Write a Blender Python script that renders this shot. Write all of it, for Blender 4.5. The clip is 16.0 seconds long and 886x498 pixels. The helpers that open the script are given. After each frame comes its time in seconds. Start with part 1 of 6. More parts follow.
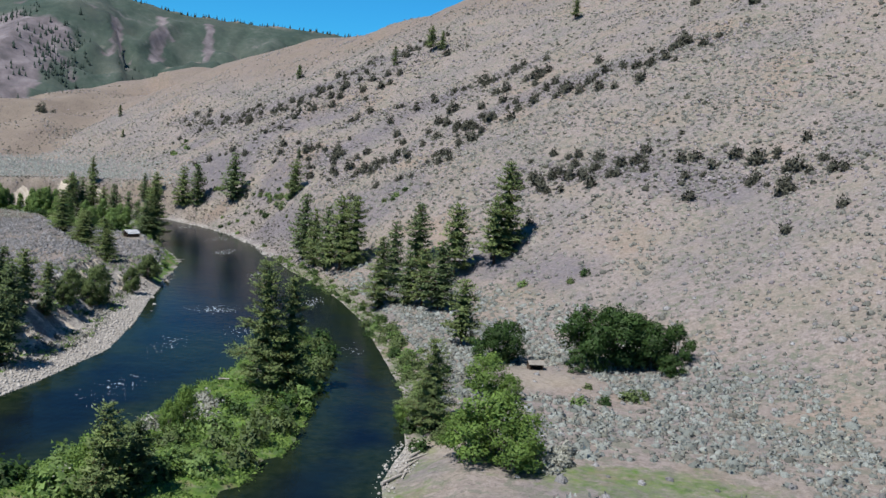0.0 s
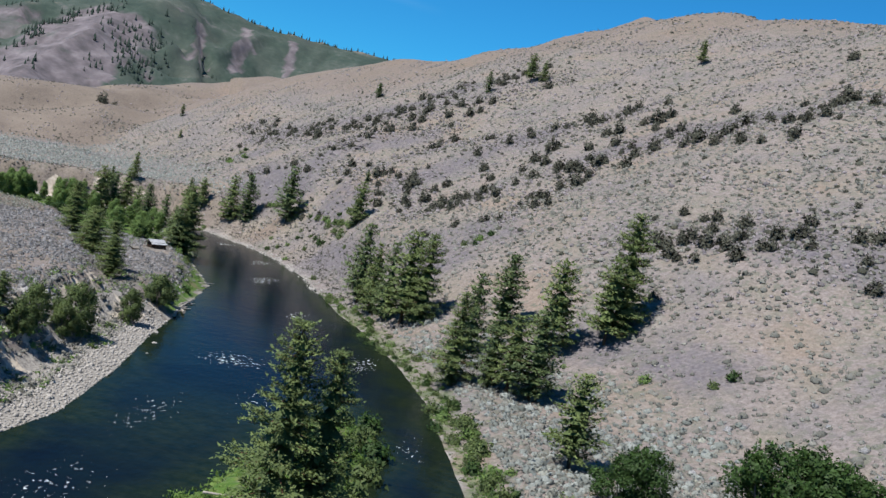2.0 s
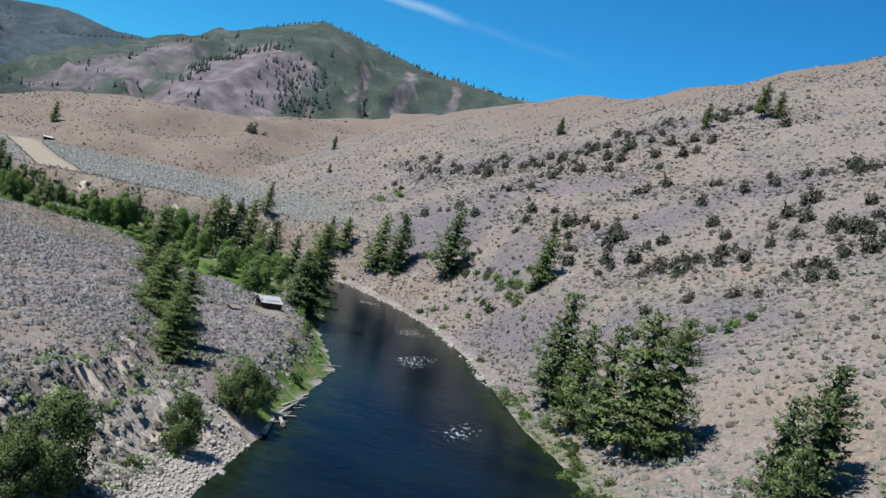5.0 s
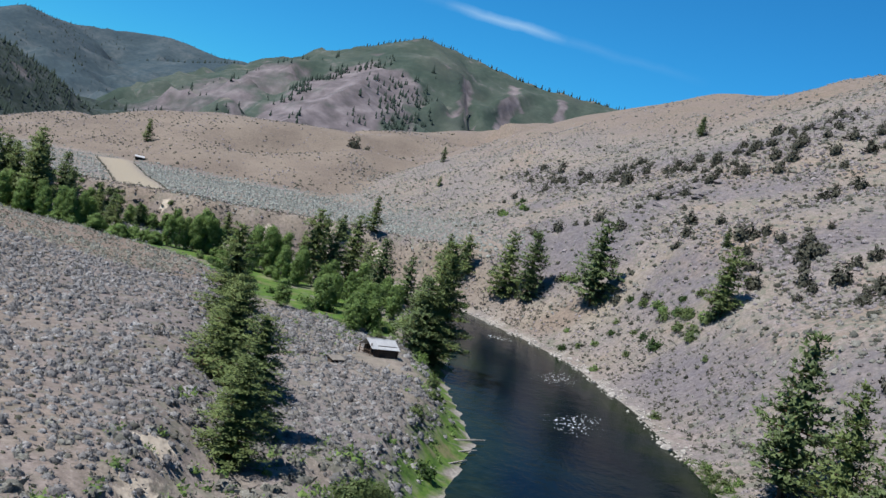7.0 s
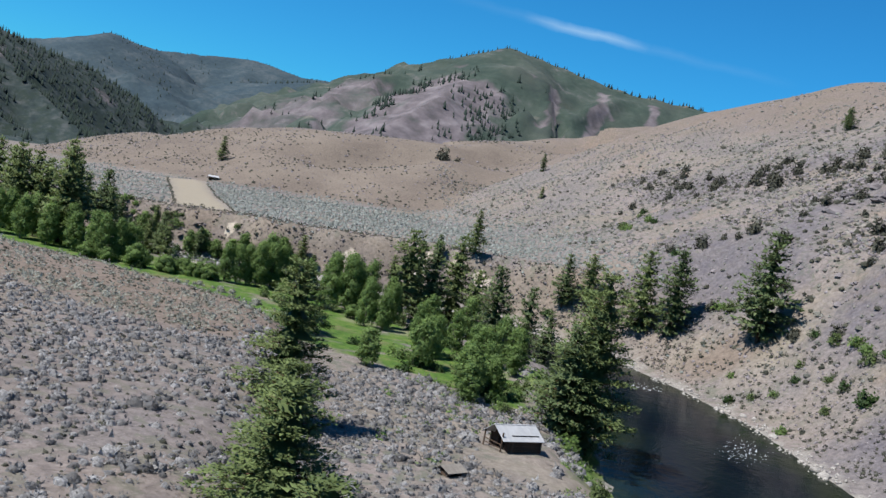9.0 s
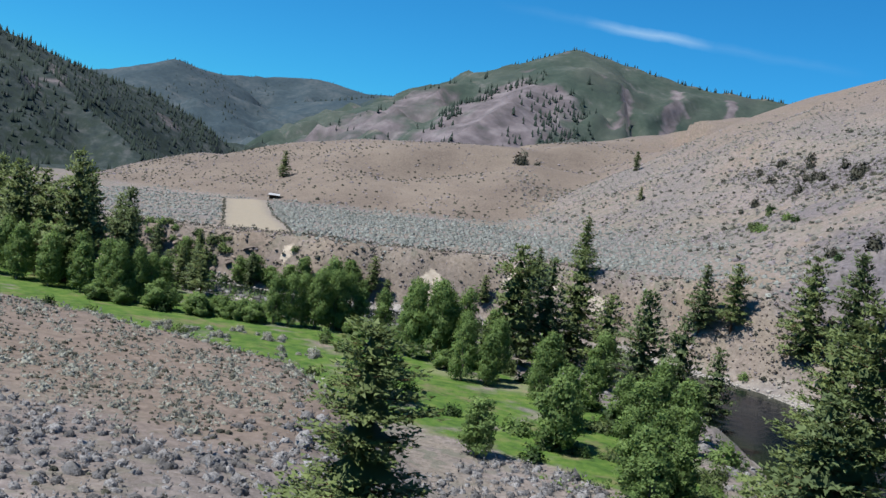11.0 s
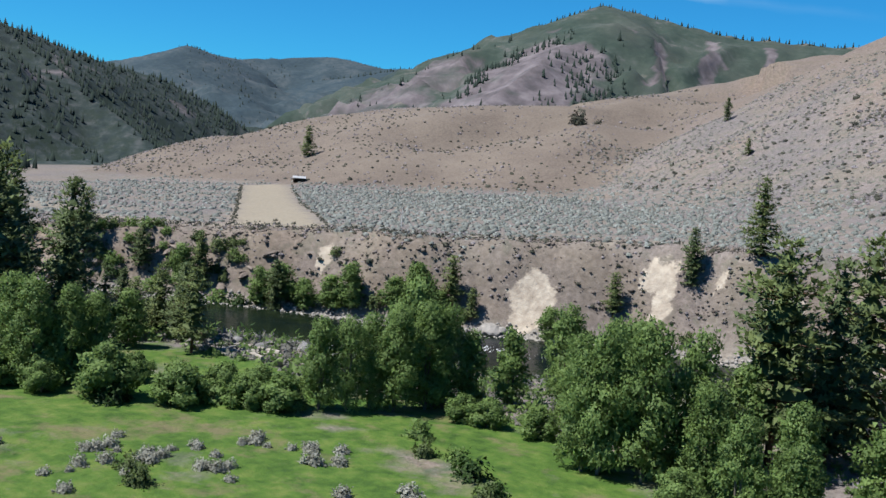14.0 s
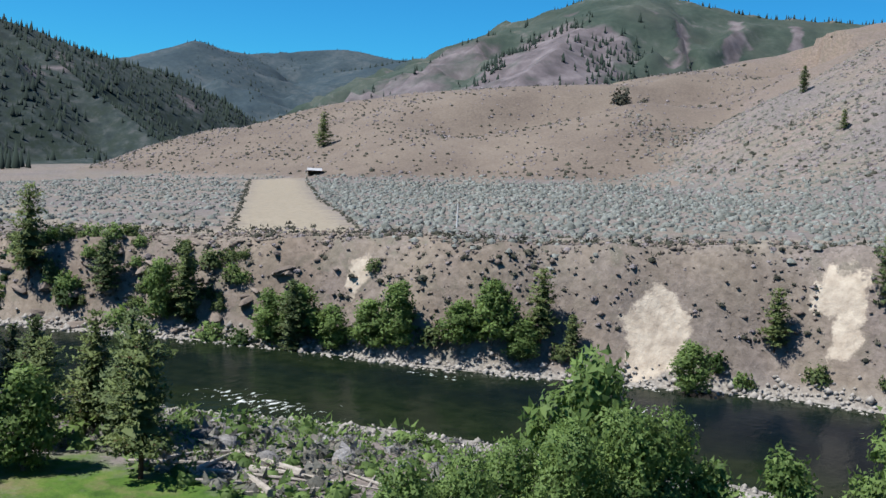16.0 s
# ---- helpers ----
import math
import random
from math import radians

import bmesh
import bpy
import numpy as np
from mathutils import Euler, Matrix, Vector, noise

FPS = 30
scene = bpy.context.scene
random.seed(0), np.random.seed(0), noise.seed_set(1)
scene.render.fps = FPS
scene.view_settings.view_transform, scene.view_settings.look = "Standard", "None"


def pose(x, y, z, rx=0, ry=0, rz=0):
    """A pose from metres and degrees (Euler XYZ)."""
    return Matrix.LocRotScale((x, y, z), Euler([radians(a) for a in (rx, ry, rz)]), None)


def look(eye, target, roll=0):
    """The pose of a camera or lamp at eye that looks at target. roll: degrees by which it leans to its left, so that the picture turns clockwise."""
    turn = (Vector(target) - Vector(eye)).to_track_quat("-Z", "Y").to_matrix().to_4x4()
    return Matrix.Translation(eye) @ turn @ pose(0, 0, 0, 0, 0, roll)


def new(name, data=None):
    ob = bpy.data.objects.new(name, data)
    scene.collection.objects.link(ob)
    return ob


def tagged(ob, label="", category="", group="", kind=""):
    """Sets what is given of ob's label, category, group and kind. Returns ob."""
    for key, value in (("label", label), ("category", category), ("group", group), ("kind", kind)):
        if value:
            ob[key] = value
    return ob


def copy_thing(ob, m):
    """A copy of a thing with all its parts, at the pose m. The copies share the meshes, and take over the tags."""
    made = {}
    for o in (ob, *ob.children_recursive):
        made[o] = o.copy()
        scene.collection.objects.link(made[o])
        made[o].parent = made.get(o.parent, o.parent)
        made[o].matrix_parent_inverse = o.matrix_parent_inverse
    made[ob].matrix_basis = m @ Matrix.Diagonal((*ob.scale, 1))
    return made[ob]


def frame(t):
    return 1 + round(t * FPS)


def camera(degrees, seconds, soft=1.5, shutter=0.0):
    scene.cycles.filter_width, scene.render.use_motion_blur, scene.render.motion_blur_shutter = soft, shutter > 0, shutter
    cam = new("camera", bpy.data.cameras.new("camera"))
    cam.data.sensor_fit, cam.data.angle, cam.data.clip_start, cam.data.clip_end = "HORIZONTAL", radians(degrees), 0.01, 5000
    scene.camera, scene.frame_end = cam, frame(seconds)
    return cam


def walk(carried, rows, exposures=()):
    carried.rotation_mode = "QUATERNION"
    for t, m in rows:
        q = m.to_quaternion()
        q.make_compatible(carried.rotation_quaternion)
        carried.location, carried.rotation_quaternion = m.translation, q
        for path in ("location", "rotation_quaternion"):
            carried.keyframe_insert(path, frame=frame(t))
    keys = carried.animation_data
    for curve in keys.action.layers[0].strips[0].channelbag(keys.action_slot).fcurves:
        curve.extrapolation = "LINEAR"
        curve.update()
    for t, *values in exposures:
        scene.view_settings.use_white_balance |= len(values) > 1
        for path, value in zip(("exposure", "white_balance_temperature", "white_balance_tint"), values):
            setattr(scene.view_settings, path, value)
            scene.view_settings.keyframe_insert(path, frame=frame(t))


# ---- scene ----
cam = camera(46.0, 16.0)
PATH = [
    (0, (2.843, -1.844, 46.713), (2.789, 0.145, 46.514), 4.5),
    (0.5, (-0.062, 15.739, 45.498), (-0.133, 17.73, 45.323), 6.7),
    (1, (-2.979, 33.345, 44.234), (-3.074, 35.337, 44.079), 9.0),
    (1.5, (-6.237, 50.909, 43.007), (-6.364, 52.9, 42.866), 10.4),
    (2, (-9.603, 67.527, 42.041), (-9.773, 69.515, 41.911), 11.6),
    (2.5, (-13.313, 84.534, 40.983), (-13.529, 86.519, 40.867), 13.4),
    (3, (-17.265, 101.051, 39.785), (-17.53, 103.03, 39.673), 14.0),
    (3.5, (-21.283, 116.289, 39.244), (-21.597, 118.261, 39.136), 14.1),
    (4, (-26.191, 132.696, 37.962), (-26.553, 134.66, 37.859), 14.2),
    (4.5, (-30.815, 147.277, 37.365), (-31.228, 149.232, 37.263), 14.2),
    (5, (-35.765, 161.707, 36.744), (-36.233, 163.649, 36.65), 14.5),
    (5.2, (-37.856, 167.521, 36.488), (-38.347, 169.458, 36.399), 14.4),
    (7.3, (-63.125, 222.312, 32.293), (-63.809, 224.188, 32.181), 13.0),
    (7.5, (-65.594, 227.55, 32.452), (-66.295, 229.419, 32.336), 12.9),
    (8, (-72.068, 239.84, 31.734), (-72.807, 241.694, 31.619), 12.1),
    (8.5, (-78.632, 251.868, 31.129), (-79.411, 253.707, 31.014), 11.5),
    (9, (-85.27, 263.319, 30.556), (-86.083, 265.143, 30.443), 11.3),
    (9.5, (-91.602, 273.888, 30.201), (-92.444, 275.699, 30.088), 10.8),
    (10, (-98.082, 284.546, 30.02), (-98.956, 286.341, 29.906), 10.5),
    (10.2, (-100.554, 289.138, 29.313), (-101.446, 290.924, 29.205), 9.4),
    (12.3, (-130.275, 329.643, 27.683), (-131.251, 331.382, 27.526), 7.8),
    (12.5, (-133.102, 333.435, 27.545), (-134.081, 335.171, 27.382), 7.0),
    (13, (-140.733, 343.373, 26.864), (-141.714, 345.106, 26.678), 4.9),
    (13.5, (-148.424, 353.313, 26.322), (-149.403, 355.047, 26.133), 4.2),
    (14, (-156.027, 363.045, 25.623), (-157.001, 364.783, 25.453), 4.7),
    (14.5, (-163.667, 372.746, 24.97), (-164.646, 374.482, 24.802), 5.8),
    (15, (-171.195, 382.232, 24.47), (-172.185, 383.961, 24.296), 6.9),
    (15.5, (-178.665, 391.525, 23.891), (-179.663, 393.249, 23.712), 5.4),
    (16, (-186.031, 400.782, 23.155), (-187.027, 402.506, 22.968), 3.3),
]
walk(cam, [(t, look(eye, target, roll)) for t, eye, target, roll in PATH])

# ---- sky and sun ----
SUN_HIGH, SUN_FROM = 58.0, 222.0  # degrees above the horizon; direction from which it shines, clockwise from +y
world = bpy.data.worlds.new("sky")
scene.world = world
world.use_nodes = True
wn, wl = world.node_tree.nodes, world.node_tree.links
sky = wn.new("ShaderNodeTexSky")
sky.sky_type, sky.sun_disc = "NISHITA", False
sky.sun_elevation, sky.sun_rotation = radians(SUN_HIGH), radians(SUN_FROM)
sky.altitude, sky.air_density, sky.dust_density, sky.ozone_density = 1500, 1.0, 0.2, 3.0
backdrop = wn["Background"]
backdrop.inputs["Strength"].default_value = 0.073
deep = wn.new("ShaderNodeMix")  # the deep blue of thin mountain air
deep.data_type, deep.blend_type = "RGBA", "MULTIPLY"
deep.inputs[0].default_value, deep.inputs[7].default_value = 1.0, (0.14, 0.72, 1.07, 1.0)
wl.new(sky.outputs[0], deep.inputs[6])
# a thin streak of high cloud, wispy, brighter in one place
toward = wn.new("ShaderNodeTexCoord").outputs["Generated"]


def sky_dot(v):
    x = wn.new("ShaderNodeVectorMath")
    x.operation = "DOT_PRODUCT"
    x.inputs[1].default_value = v
    wl.new(toward, x.inputs[0])
    return x.outputs["Value"]


def sky_calc(op, a, b=0.0, clamp=False):
    x = wn.new("ShaderNodeMath")
    x.operation, x.use_clamp = op, clamp
    for socket, v in zip(x.inputs, (a, b)):
        if isinstance(v, (int, float)):
            socket.default_value = v
        else:
            wl.new(v, socket)
    return x.outputs[0]


wisp = wn.new("ShaderNodeTexNoise")
wisp.inputs["Scale"].default_value, wisp.inputs["Detail"].default_value = 22.0, 5.0
wl.new(toward, wisp.inputs["Vector"])
drift = sky_calc("MULTIPLY", sky_calc("SUBTRACT", wisp.outputs["Fac"], 0.5), 0.012)
across = sky_calc("ABSOLUTE", sky_calc("ADD", sky_dot((-0.1263, 0.1348, -0.9828)), drift))
streak_edge = sky_calc("SUBTRACT", 1.0, sky_calc("DIVIDE", across, 0.006), True)
reach = sky_calc("MULTIPLY", sky_calc("SUBTRACT", sky_dot((-0.292, 0.9416, 0.1668)), 0.985), 66.0, True)
knot = sky_calc("MULTIPLY", sky_calc("SUBTRACT", sky_dot((-0.3157, 0.9331, 0.1724)), 0.9982), 560.0, True)
amount = sky_calc("MULTIPLY", sky_calc("MULTIPLY", streak_edge, reach), sky_calc("ADD", sky_calc("MULTIPLY", wisp.outputs["Fac"], 0.15), sky_calc("MULTIPLY", knot, 0.42)))
veil = wn.new("ShaderNodeMix")
veil.data_type = "RGBA"
veil.inputs[7].default_value = (4.6, 6.4, 8.2, 1.0)
wl.new(amount, veil.inputs[0])
wl.new(deep.outputs[2], veil.inputs[6])
wl.new(veil.outputs[2], backdrop.inputs["Color"])

sun = new("sun", bpy.data.lights.new("sun", "SUN"))
sun.data.energy, sun.data.angle, sun.data.color = 4.9, radians(0.53), (0.985, 0.95, 0.90)
a, h = radians(SUN_FROM), radians(SUN_HIGH)
way_to_sun = Vector((math.sin(a) * math.cos(h), math.cos(a) * math.cos(h), math.sin(h)))
sun.matrix_world = way_to_sun.to_track_quat("Z", "Y").to_matrix().to_4x4() @ Matrix.Translation((0, 0, 0))
scene.view_settings.exposure = 0.70

# ---- materials ----
def material(name, rough=0.8, metal=0.0):
    m = bpy.data.materials.new(name)
    m.use_nodes = True
    p = m.node_tree.nodes["Principled BSDF"]
    p.inputs["Roughness"].default_value = rough
    p.inputs["Metallic"].default_value = metal
    p.inputs["Specular IOR Level"].default_value = 0.25
    return m, m.node_tree.nodes, m.node_tree.links, p


def rgb(c):
    return (c[0], c[1], c[2], 1.0)


def noise_node(n, l, coord, scale, detail=4.0, rough=0.6):
    t = n.new("ShaderNodeTexNoise")
    t.inputs["Scale"].default_value, t.inputs["Detail"].default_value, t.inputs["Roughness"].default_value = scale, detail, rough
    l.new(coord, t.inputs["Vector"])
    return t.outputs["Fac"]


def ramp(n, l, value, stops):
    r = n.new("ShaderNodeValToRGB")
    while len(r.color_ramp.elements) < len(stops):
        r.color_ramp.elements.new(0.5)
    for e, (at, c) in zip(r.color_ramp.elements, stops):
        e.position, e.color = at, rgb(c) if isinstance(c, tuple) else (c, c, c, 1)
    l.new(value, r.inputs["Fac"])
    return r.outputs["Color"]


def mix(n, l, fac, a, b, how="MIX"):
    x = n.new("ShaderNodeMix")
    x.data_type, x.blend_type = "RGBA", how
    for socket, v in ((x.inputs[0], fac), (x.inputs[6], a), (x.inputs[7], b)):
        if isinstance(v, (int, float)):
            socket.default_value = v
        elif isinstance(v, tuple):
            socket.default_value = rgb(v)
        else:
            l.new(v, socket)
    return x.outputs[2]


def calc(n, l, op, a, b=0.0):
    x = n.new("ShaderNodeMath")
    x.operation, x.use_clamp = op, False
    for socket, v in zip(x.inputs, (a, b)):
        if isinstance(v, (int, float)):
            socket.default_value = v
        else:
            l.new(v, socket)
    return x.outputs[0]


def bump(n, l, p, height, strength, distance):
    b = n.new("ShaderNodeBump")
    b.inputs["Strength"].default_value, b.inputs["Distance"].default_value = strength, distance
    l.new(height, b.inputs["Height"])
    l.new(b.outputs[0], p.inputs["Normal"])


def attribute(n, name, output="Fac"):
    t = n.new("ShaderNodeAttribute")
    t.attribute_name = name
    return t.outputs[output]


def place(n):
    return n.new("ShaderNodeTexCoord").outputs["Object"]


def foliage(name, dark, light, rough=0.65, through_light=0.25, twiggy=0.0):
    """Leaves or needles: each tuft of its own shade, a little light coming through."""
    m, n, l, p = material(name, rough)
    tuft = n.new("ShaderNodeNewGeometry").outputs["Random Per Island"]
    tint = attribute(n, "tint")
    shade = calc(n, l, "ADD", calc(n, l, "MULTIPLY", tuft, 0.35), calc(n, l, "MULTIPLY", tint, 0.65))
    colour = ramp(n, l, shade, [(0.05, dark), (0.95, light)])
    if twiggy:
        twigs = noise_node(n, l, place(n), 5.0, 4, 0.7)
        colour = mix(n, l, ramp(n, l, twigs, [(0.35, 0.75), (0.6, 0.0)]), colour, dark)
        bump(n, l, p, twigs, twiggy, 0.25)
    l.new(colour, p.inputs["Base Color"])
    t = n.new("ShaderNodeBsdfTranslucent")
    l.new(colour, t.inputs["Color"])
    mixer = n.new("ShaderNodeMixShader")
    mixer.inputs[0].default_value = through_light
    l.new(p.outputs[0], mixer.inputs[1])
    l.new(t.outputs[0], mixer.inputs[2])
    l.new(mixer.outputs[0], n["Material Output"].inputs["Surface"])
    return m


def plain(name, dark, light, scale, rough=0.8, relief=0.3, metal=0.0, stretch=(1, 1, 1)):
    """A surface of two shades, grainy at two sizes."""
    m, n, l, p = material(name, rough, metal)
    mp = n.new("ShaderNodeMapping")
    mp.inputs["Scale"].default_value = stretch
    l.new(place(n), mp.inputs["Vector"])
    fine, wide = noise_node(n, l, mp.outputs[0], scale), noise_node(n, l, mp.outputs[0], scale * 0.17, 2.0)
    own = n.new("ShaderNodeObjectInfo").outputs["Random"]
    v = calc(n, l, "ADD", calc(n, l, "MULTIPLY", fine, 0.55), calc(n, l, "MULTIPLY", wide, 0.35))
    v = calc(n, l, "ADD", v, calc(n, l, "MULTIPLY", own, 0.12))
    l.new(ramp(n, l, v, [(0.3, dark), (0.72, light)]), p.inputs["Base Color"])
    bump(n, l, p, fine, relief, 0.02)
    return m


def ground_material():
    m, n, l, p = material("dry_soil_and_grass", 0.95)
    at = place(n)
    grain, patch, broad = noise_node(n, l, at, 1.1, 5), noise_node(n, l, at, 0.09, 4), noise_node(n, l, at, 0.012, 4)
    soil = ramp(n, l, grain, [(0.3, (0.115, 0.097, 0.091)), (0.55, (0.188, 0.160, 0.149)), (0.75, (0.240, 0.209, 0.196))])
    straw = ramp(n, l, grain, [(0.3, (0.123, 0.107, 0.086)), (0.7, (0.199, 0.175, 0.143))])
    colour = mix(n, l, ramp(n, l, patch, [(0.42, 0.0), (0.62, 0.75)]), soil, straw)
    tone = noise_node(n, l, at, 0.030, 5, 0.65)
    colour = mix(n, l, ramp(n, l, tone, [(0.40, 0.75), (0.50, 0.0)]), colour, ramp(n, l, grain, [(0.3, (0.097, 0.087, 0.089)), (0.7, (0.172, 0.156, 0.156))]))
    colour = mix(n, l, ramp(n, l, tone, [(0.55, 0.0), (0.66, 0.7)]), colour, ramp(n, l, grain, [(0.3, (0.138, 0.104, 0.081)), (0.7, (0.225, 0.176, 0.138))]))
    speck = ramp(n, l, noise_node(n, l, at, 0.42, 3), [(0.52, 0.0), (0.60, 1.0)])
    colour = mix(n, l, calc(n, l, "MULTIPLY", speck, attribute(n, "brush")), colour, (0.104, 0.108, 0.084))
    litter = ramp(n, l, noise_node(n, l, at, 2.4, 3, 0.7), [(0.55, 0.0), (0.63, 0.65)])
    colour = mix(n, l, litter, colour, (0.077, 0.067, 0.058))
    pebble = ramp(n, l, noise_node(n, l, at, 3.7, 2), [(0.62, 0.0), (0.68, 0.5)])
    colour = mix(n, l, pebble, colour, (0.283, 0.255, 0.228))
    green = ramp(n, l, noise_node(n, l, at, 0.6, 5), [(0.3, (0.026, 0.062, 0.009)), (0.5, (0.056, 0.110, 0.016)), (0.7, (0.104, 0.142, 0.032))])
    worn = ramp(n, l, noise_node(n, l, at, 0.16, 5, 0.7), [(0.54, 0.0), (0.66, 0.75)])
    green = mix(n, l, worn, green, (0.141, 0.117, 0.067))
    def ragged(name, size, blur=0.10):
        """A painted patch with a broken, irregular edge."""
        return ramp(n, l, calc(n, l, "ADD", attribute(n, name), calc(n, l, "MULTIPLY", calc(n, l, "SUBTRACT", noise_node(n, l, at, size, 5, 0.7), 0.5), 1.2)), [(0.5 - blur, 0.0), (0.5 + blur, 1.0)])

    colour = mix(n, l, ragged("meadow", 0.5, 0.25), colour, green)
    stone = ramp(n, l, noise_node(n, l, at, 2.4, 3), [(0.3, (0.114, 0.104, 0.094)), (0.7, (0.316, 0.296, 0.269))])
    colour = mix(n, l, ragged("gravel", 0.4, 0.2), colour, stone)
    dust = ramp(n, l, grain, [(0.3, (0.190, 0.164, 0.124)), (0.7, (0.280, 0.246, 0.190))])
    colour = mix(n, l, attribute(n, "bare"), colour, dust)
    tawny = ramp(n, l, grain, [(0.3, (0.098, 0.074, 0.059)), (0.6, (0.156, 0.121, 0.097)), (0.8, (0.204, 0.162, 0.131))])
    colour = mix(n, l, calc(n, l, "MULTIPLY", attribute(n, "russet"), 0.85), colour, tawny)
    umber = ramp(n, l, calc(n, l, "ADD", calc(n, l, "MULTIPLY", grain, 0.5), calc(n, l, "MULTIPLY", tone, 0.5)), [(0.36, (0.097, 0.078, 0.066)), (0.5, (0.138, 0.113, 0.093)), (0.64, (0.174, 0.146, 0.119))])
    colour = mix(n, l, attribute(n, "brown"), colour, umber)
    scar = ramp(n, l, noise_node(n, l, at, 0.8, 5), [(0.3, (0.285, 0.240, 0.192)), (0.7, (0.455, 0.402, 0.330))])
    colour = mix(n, l, ragged("scar", 0.5, 0.07), colour, scar)
    # mountain greens, forest and crag lean blue: aerial haze mixed into their colours
    hills = ramp(n, l, calc(n, l, "ADD", calc(n, l, "MULTIPLY", broad, 0.6), calc(n, l, "MULTIPLY", patch, 0.4)),
                 [(0.36, (0.019, 0.034, 0.029)), (0.50, (0.030, 0.047, 0.037)), (0.60, (0.046, 0.062, 0.052)), (0.68, (0.097, 0.096, 0.093))])
    colour = mix(n, l, attribute(n, "green"), colour, hills)
    hazy_spruce = ramp(n, l, patch, [(0.32, (0.010, 0.018, 0.021)), (0.50, (0.022, 0.034, 0.034)), (0.66, (0.053, 0.060, 0.062))])
    colour = mix(n, l, attribute(n, "hazy_spruce"), colour, hazy_spruce)
    # aerial haze over the far mountains, painted as a blue base colour
    haze_blue = ramp(n, l, calc(n, l, "ADD", calc(n, l, "MULTIPLY", patch, 0.4), calc(n, l, "MULTIPLY", broad, 0.6)), [(0.36, (0.018, 0.035, 0.050)), (0.50, (0.031, 0.050, 0.064)), (0.62, (0.057, 0.073, 0.085))])
    colour = mix(n, l, attribute(n, "far_haze"), colour, haze_blue)
    crag = ramp(n, l, noise_node(n, l, at, 0.035, 6), [(0.35, (0.062, 0.056, 0.059)), (0.52, (0.109, 0.094, 0.102)), (0.68, (0.156, 0.139, 0.146))])
    colour = mix(n, l, ragged("rock", 0.02, 0.2), colour, crag)
    shale = ramp(n, l, grain, [(0.3, (0.065, 0.059, 0.068)), (0.7, (0.139, 0.126, 0.139))])
    colour = mix(n, l, ragged("shale", 0.22, 0.3), colour, shale)
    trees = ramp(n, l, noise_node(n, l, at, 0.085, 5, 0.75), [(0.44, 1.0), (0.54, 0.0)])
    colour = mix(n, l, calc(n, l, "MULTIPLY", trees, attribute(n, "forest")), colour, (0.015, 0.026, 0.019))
    l.new(colour, p.inputs["Base Color"])
    both = calc(n, l, "ADD", grain, calc(n, l, "MULTIPLY", patch, 2.0))
    bump(n, l, p, both, 0.6, 0.35)
    return m


def water_material():
    m, n, l, p = material("river_water", 0.06)
    at = place(n)
    p.inputs["IOR"].default_value = 1.33
    p.inputs["Specular IOR Level"].default_value = 0.025
    bed = ramp(n, l, noise_node(n, l, at, 0.05, 4), [(0.35, (0.002, 0.004, 0.009)), (0.65, (0.004, 0.009, 0.013))])
    bed = mix(n, l, attribute(n, "shallow"), bed, ramp(n, l, noise_node(n, l, at, 0.5, 4), [(0.3, (0.004, 0.009, 0.005)), (0.7, (0.013, 0.019, 0.010))]))
    streak = n.new("ShaderNodeMapping")
    streak.inputs["Scale"].default_value = (1.35, 0.5, 1.0)
    l.new(at, streak.inputs["Vector"])
    froth = noise_node(n, l, streak.outputs[0], 1.25, 5, 0.72)
    foam = calc(n, l, "GREATER_THAN", calc(n, l, "ADD", froth, calc(n, l, "MULTIPLY", attribute(n, "foam"), 0.235)), 0.80)
    l.new(mix(n, l, foam, bed, (0.504, 0.524, 0.524)), p.inputs["Base Color"])
    l.new(ramp(n, l, foam, [(0.0, 0.10), (1.0, 0.6)]), p.inputs["Roughness"])
    waves = calc(n, l, "ADD", noise_node(n, l, streak.outputs[0], 0.9, 3), calc(n, l, "MULTIPLY", noise_node(n, l, at, 0.22, 3), 1.5))
    bump(n, l, p, waves, 0.24, 0.22)
    return m


GROUND, WATER = ground_material(), water_material()
NEEDLES = foliage("pine_needles", (0.039, 0.063, 0.024), (0.170, 0.216, 0.077), through_light=0.3)
NEEDLES_DARK = foliage("fir_needles", (0.031, 0.054, 0.025), (0.136, 0.181, 0.072), through_light=0.3)
LEAVES = foliage("cottonwood_leaves", (0.061, 0.109, 0.032), (0.212, 0.312, 0.096), through_light=0.45)
BUSH_GREEN = foliage("bush_leaves", (0.037, 0.061, 0.020), (0.125, 0.168, 0.058), through_light=0.35)
LEAVES_DARK = foliage("orchard_leaves", (0.015, 0.034, 0.008), (0.048, 0.096, 0.021), through_light=0.3)
LEAVES_LIME = foliage("willow_leaves", (0.050, 0.100, 0.022), (0.180, 0.272, 0.062), through_light=0.4)
PALE_SAGE = foliage("silver_sage_leaves", (0.145, 0.149, 0.123), (0.356, 0.363, 0.318), 0.9, 0.3)
BENCH_SAGE = foliage("blue_sage_leaves", (0.111, 0.122, 0.110), (0.319, 0.339, 0.319), 0.9, 0.15, 0.5)
HILL_SAGE = foliage("hillside_sage_leaves", (0.083, 0.084, 0.073), (0.276, 0.269, 0.241), 0.9, 0.12, 0.6)
SAGE = foliage("sagebrush_leaves", (0.082, 0.080, 0.080), (0.385, 0.380, 0.382), 0.9, 0.15, 0.75)
DRY_SAGE = foliage("dry_brush_twigs", (0.118, 0.105, 0.110), (0.320, 0.288, 0.297), 0.9, 0.1, 0.6)
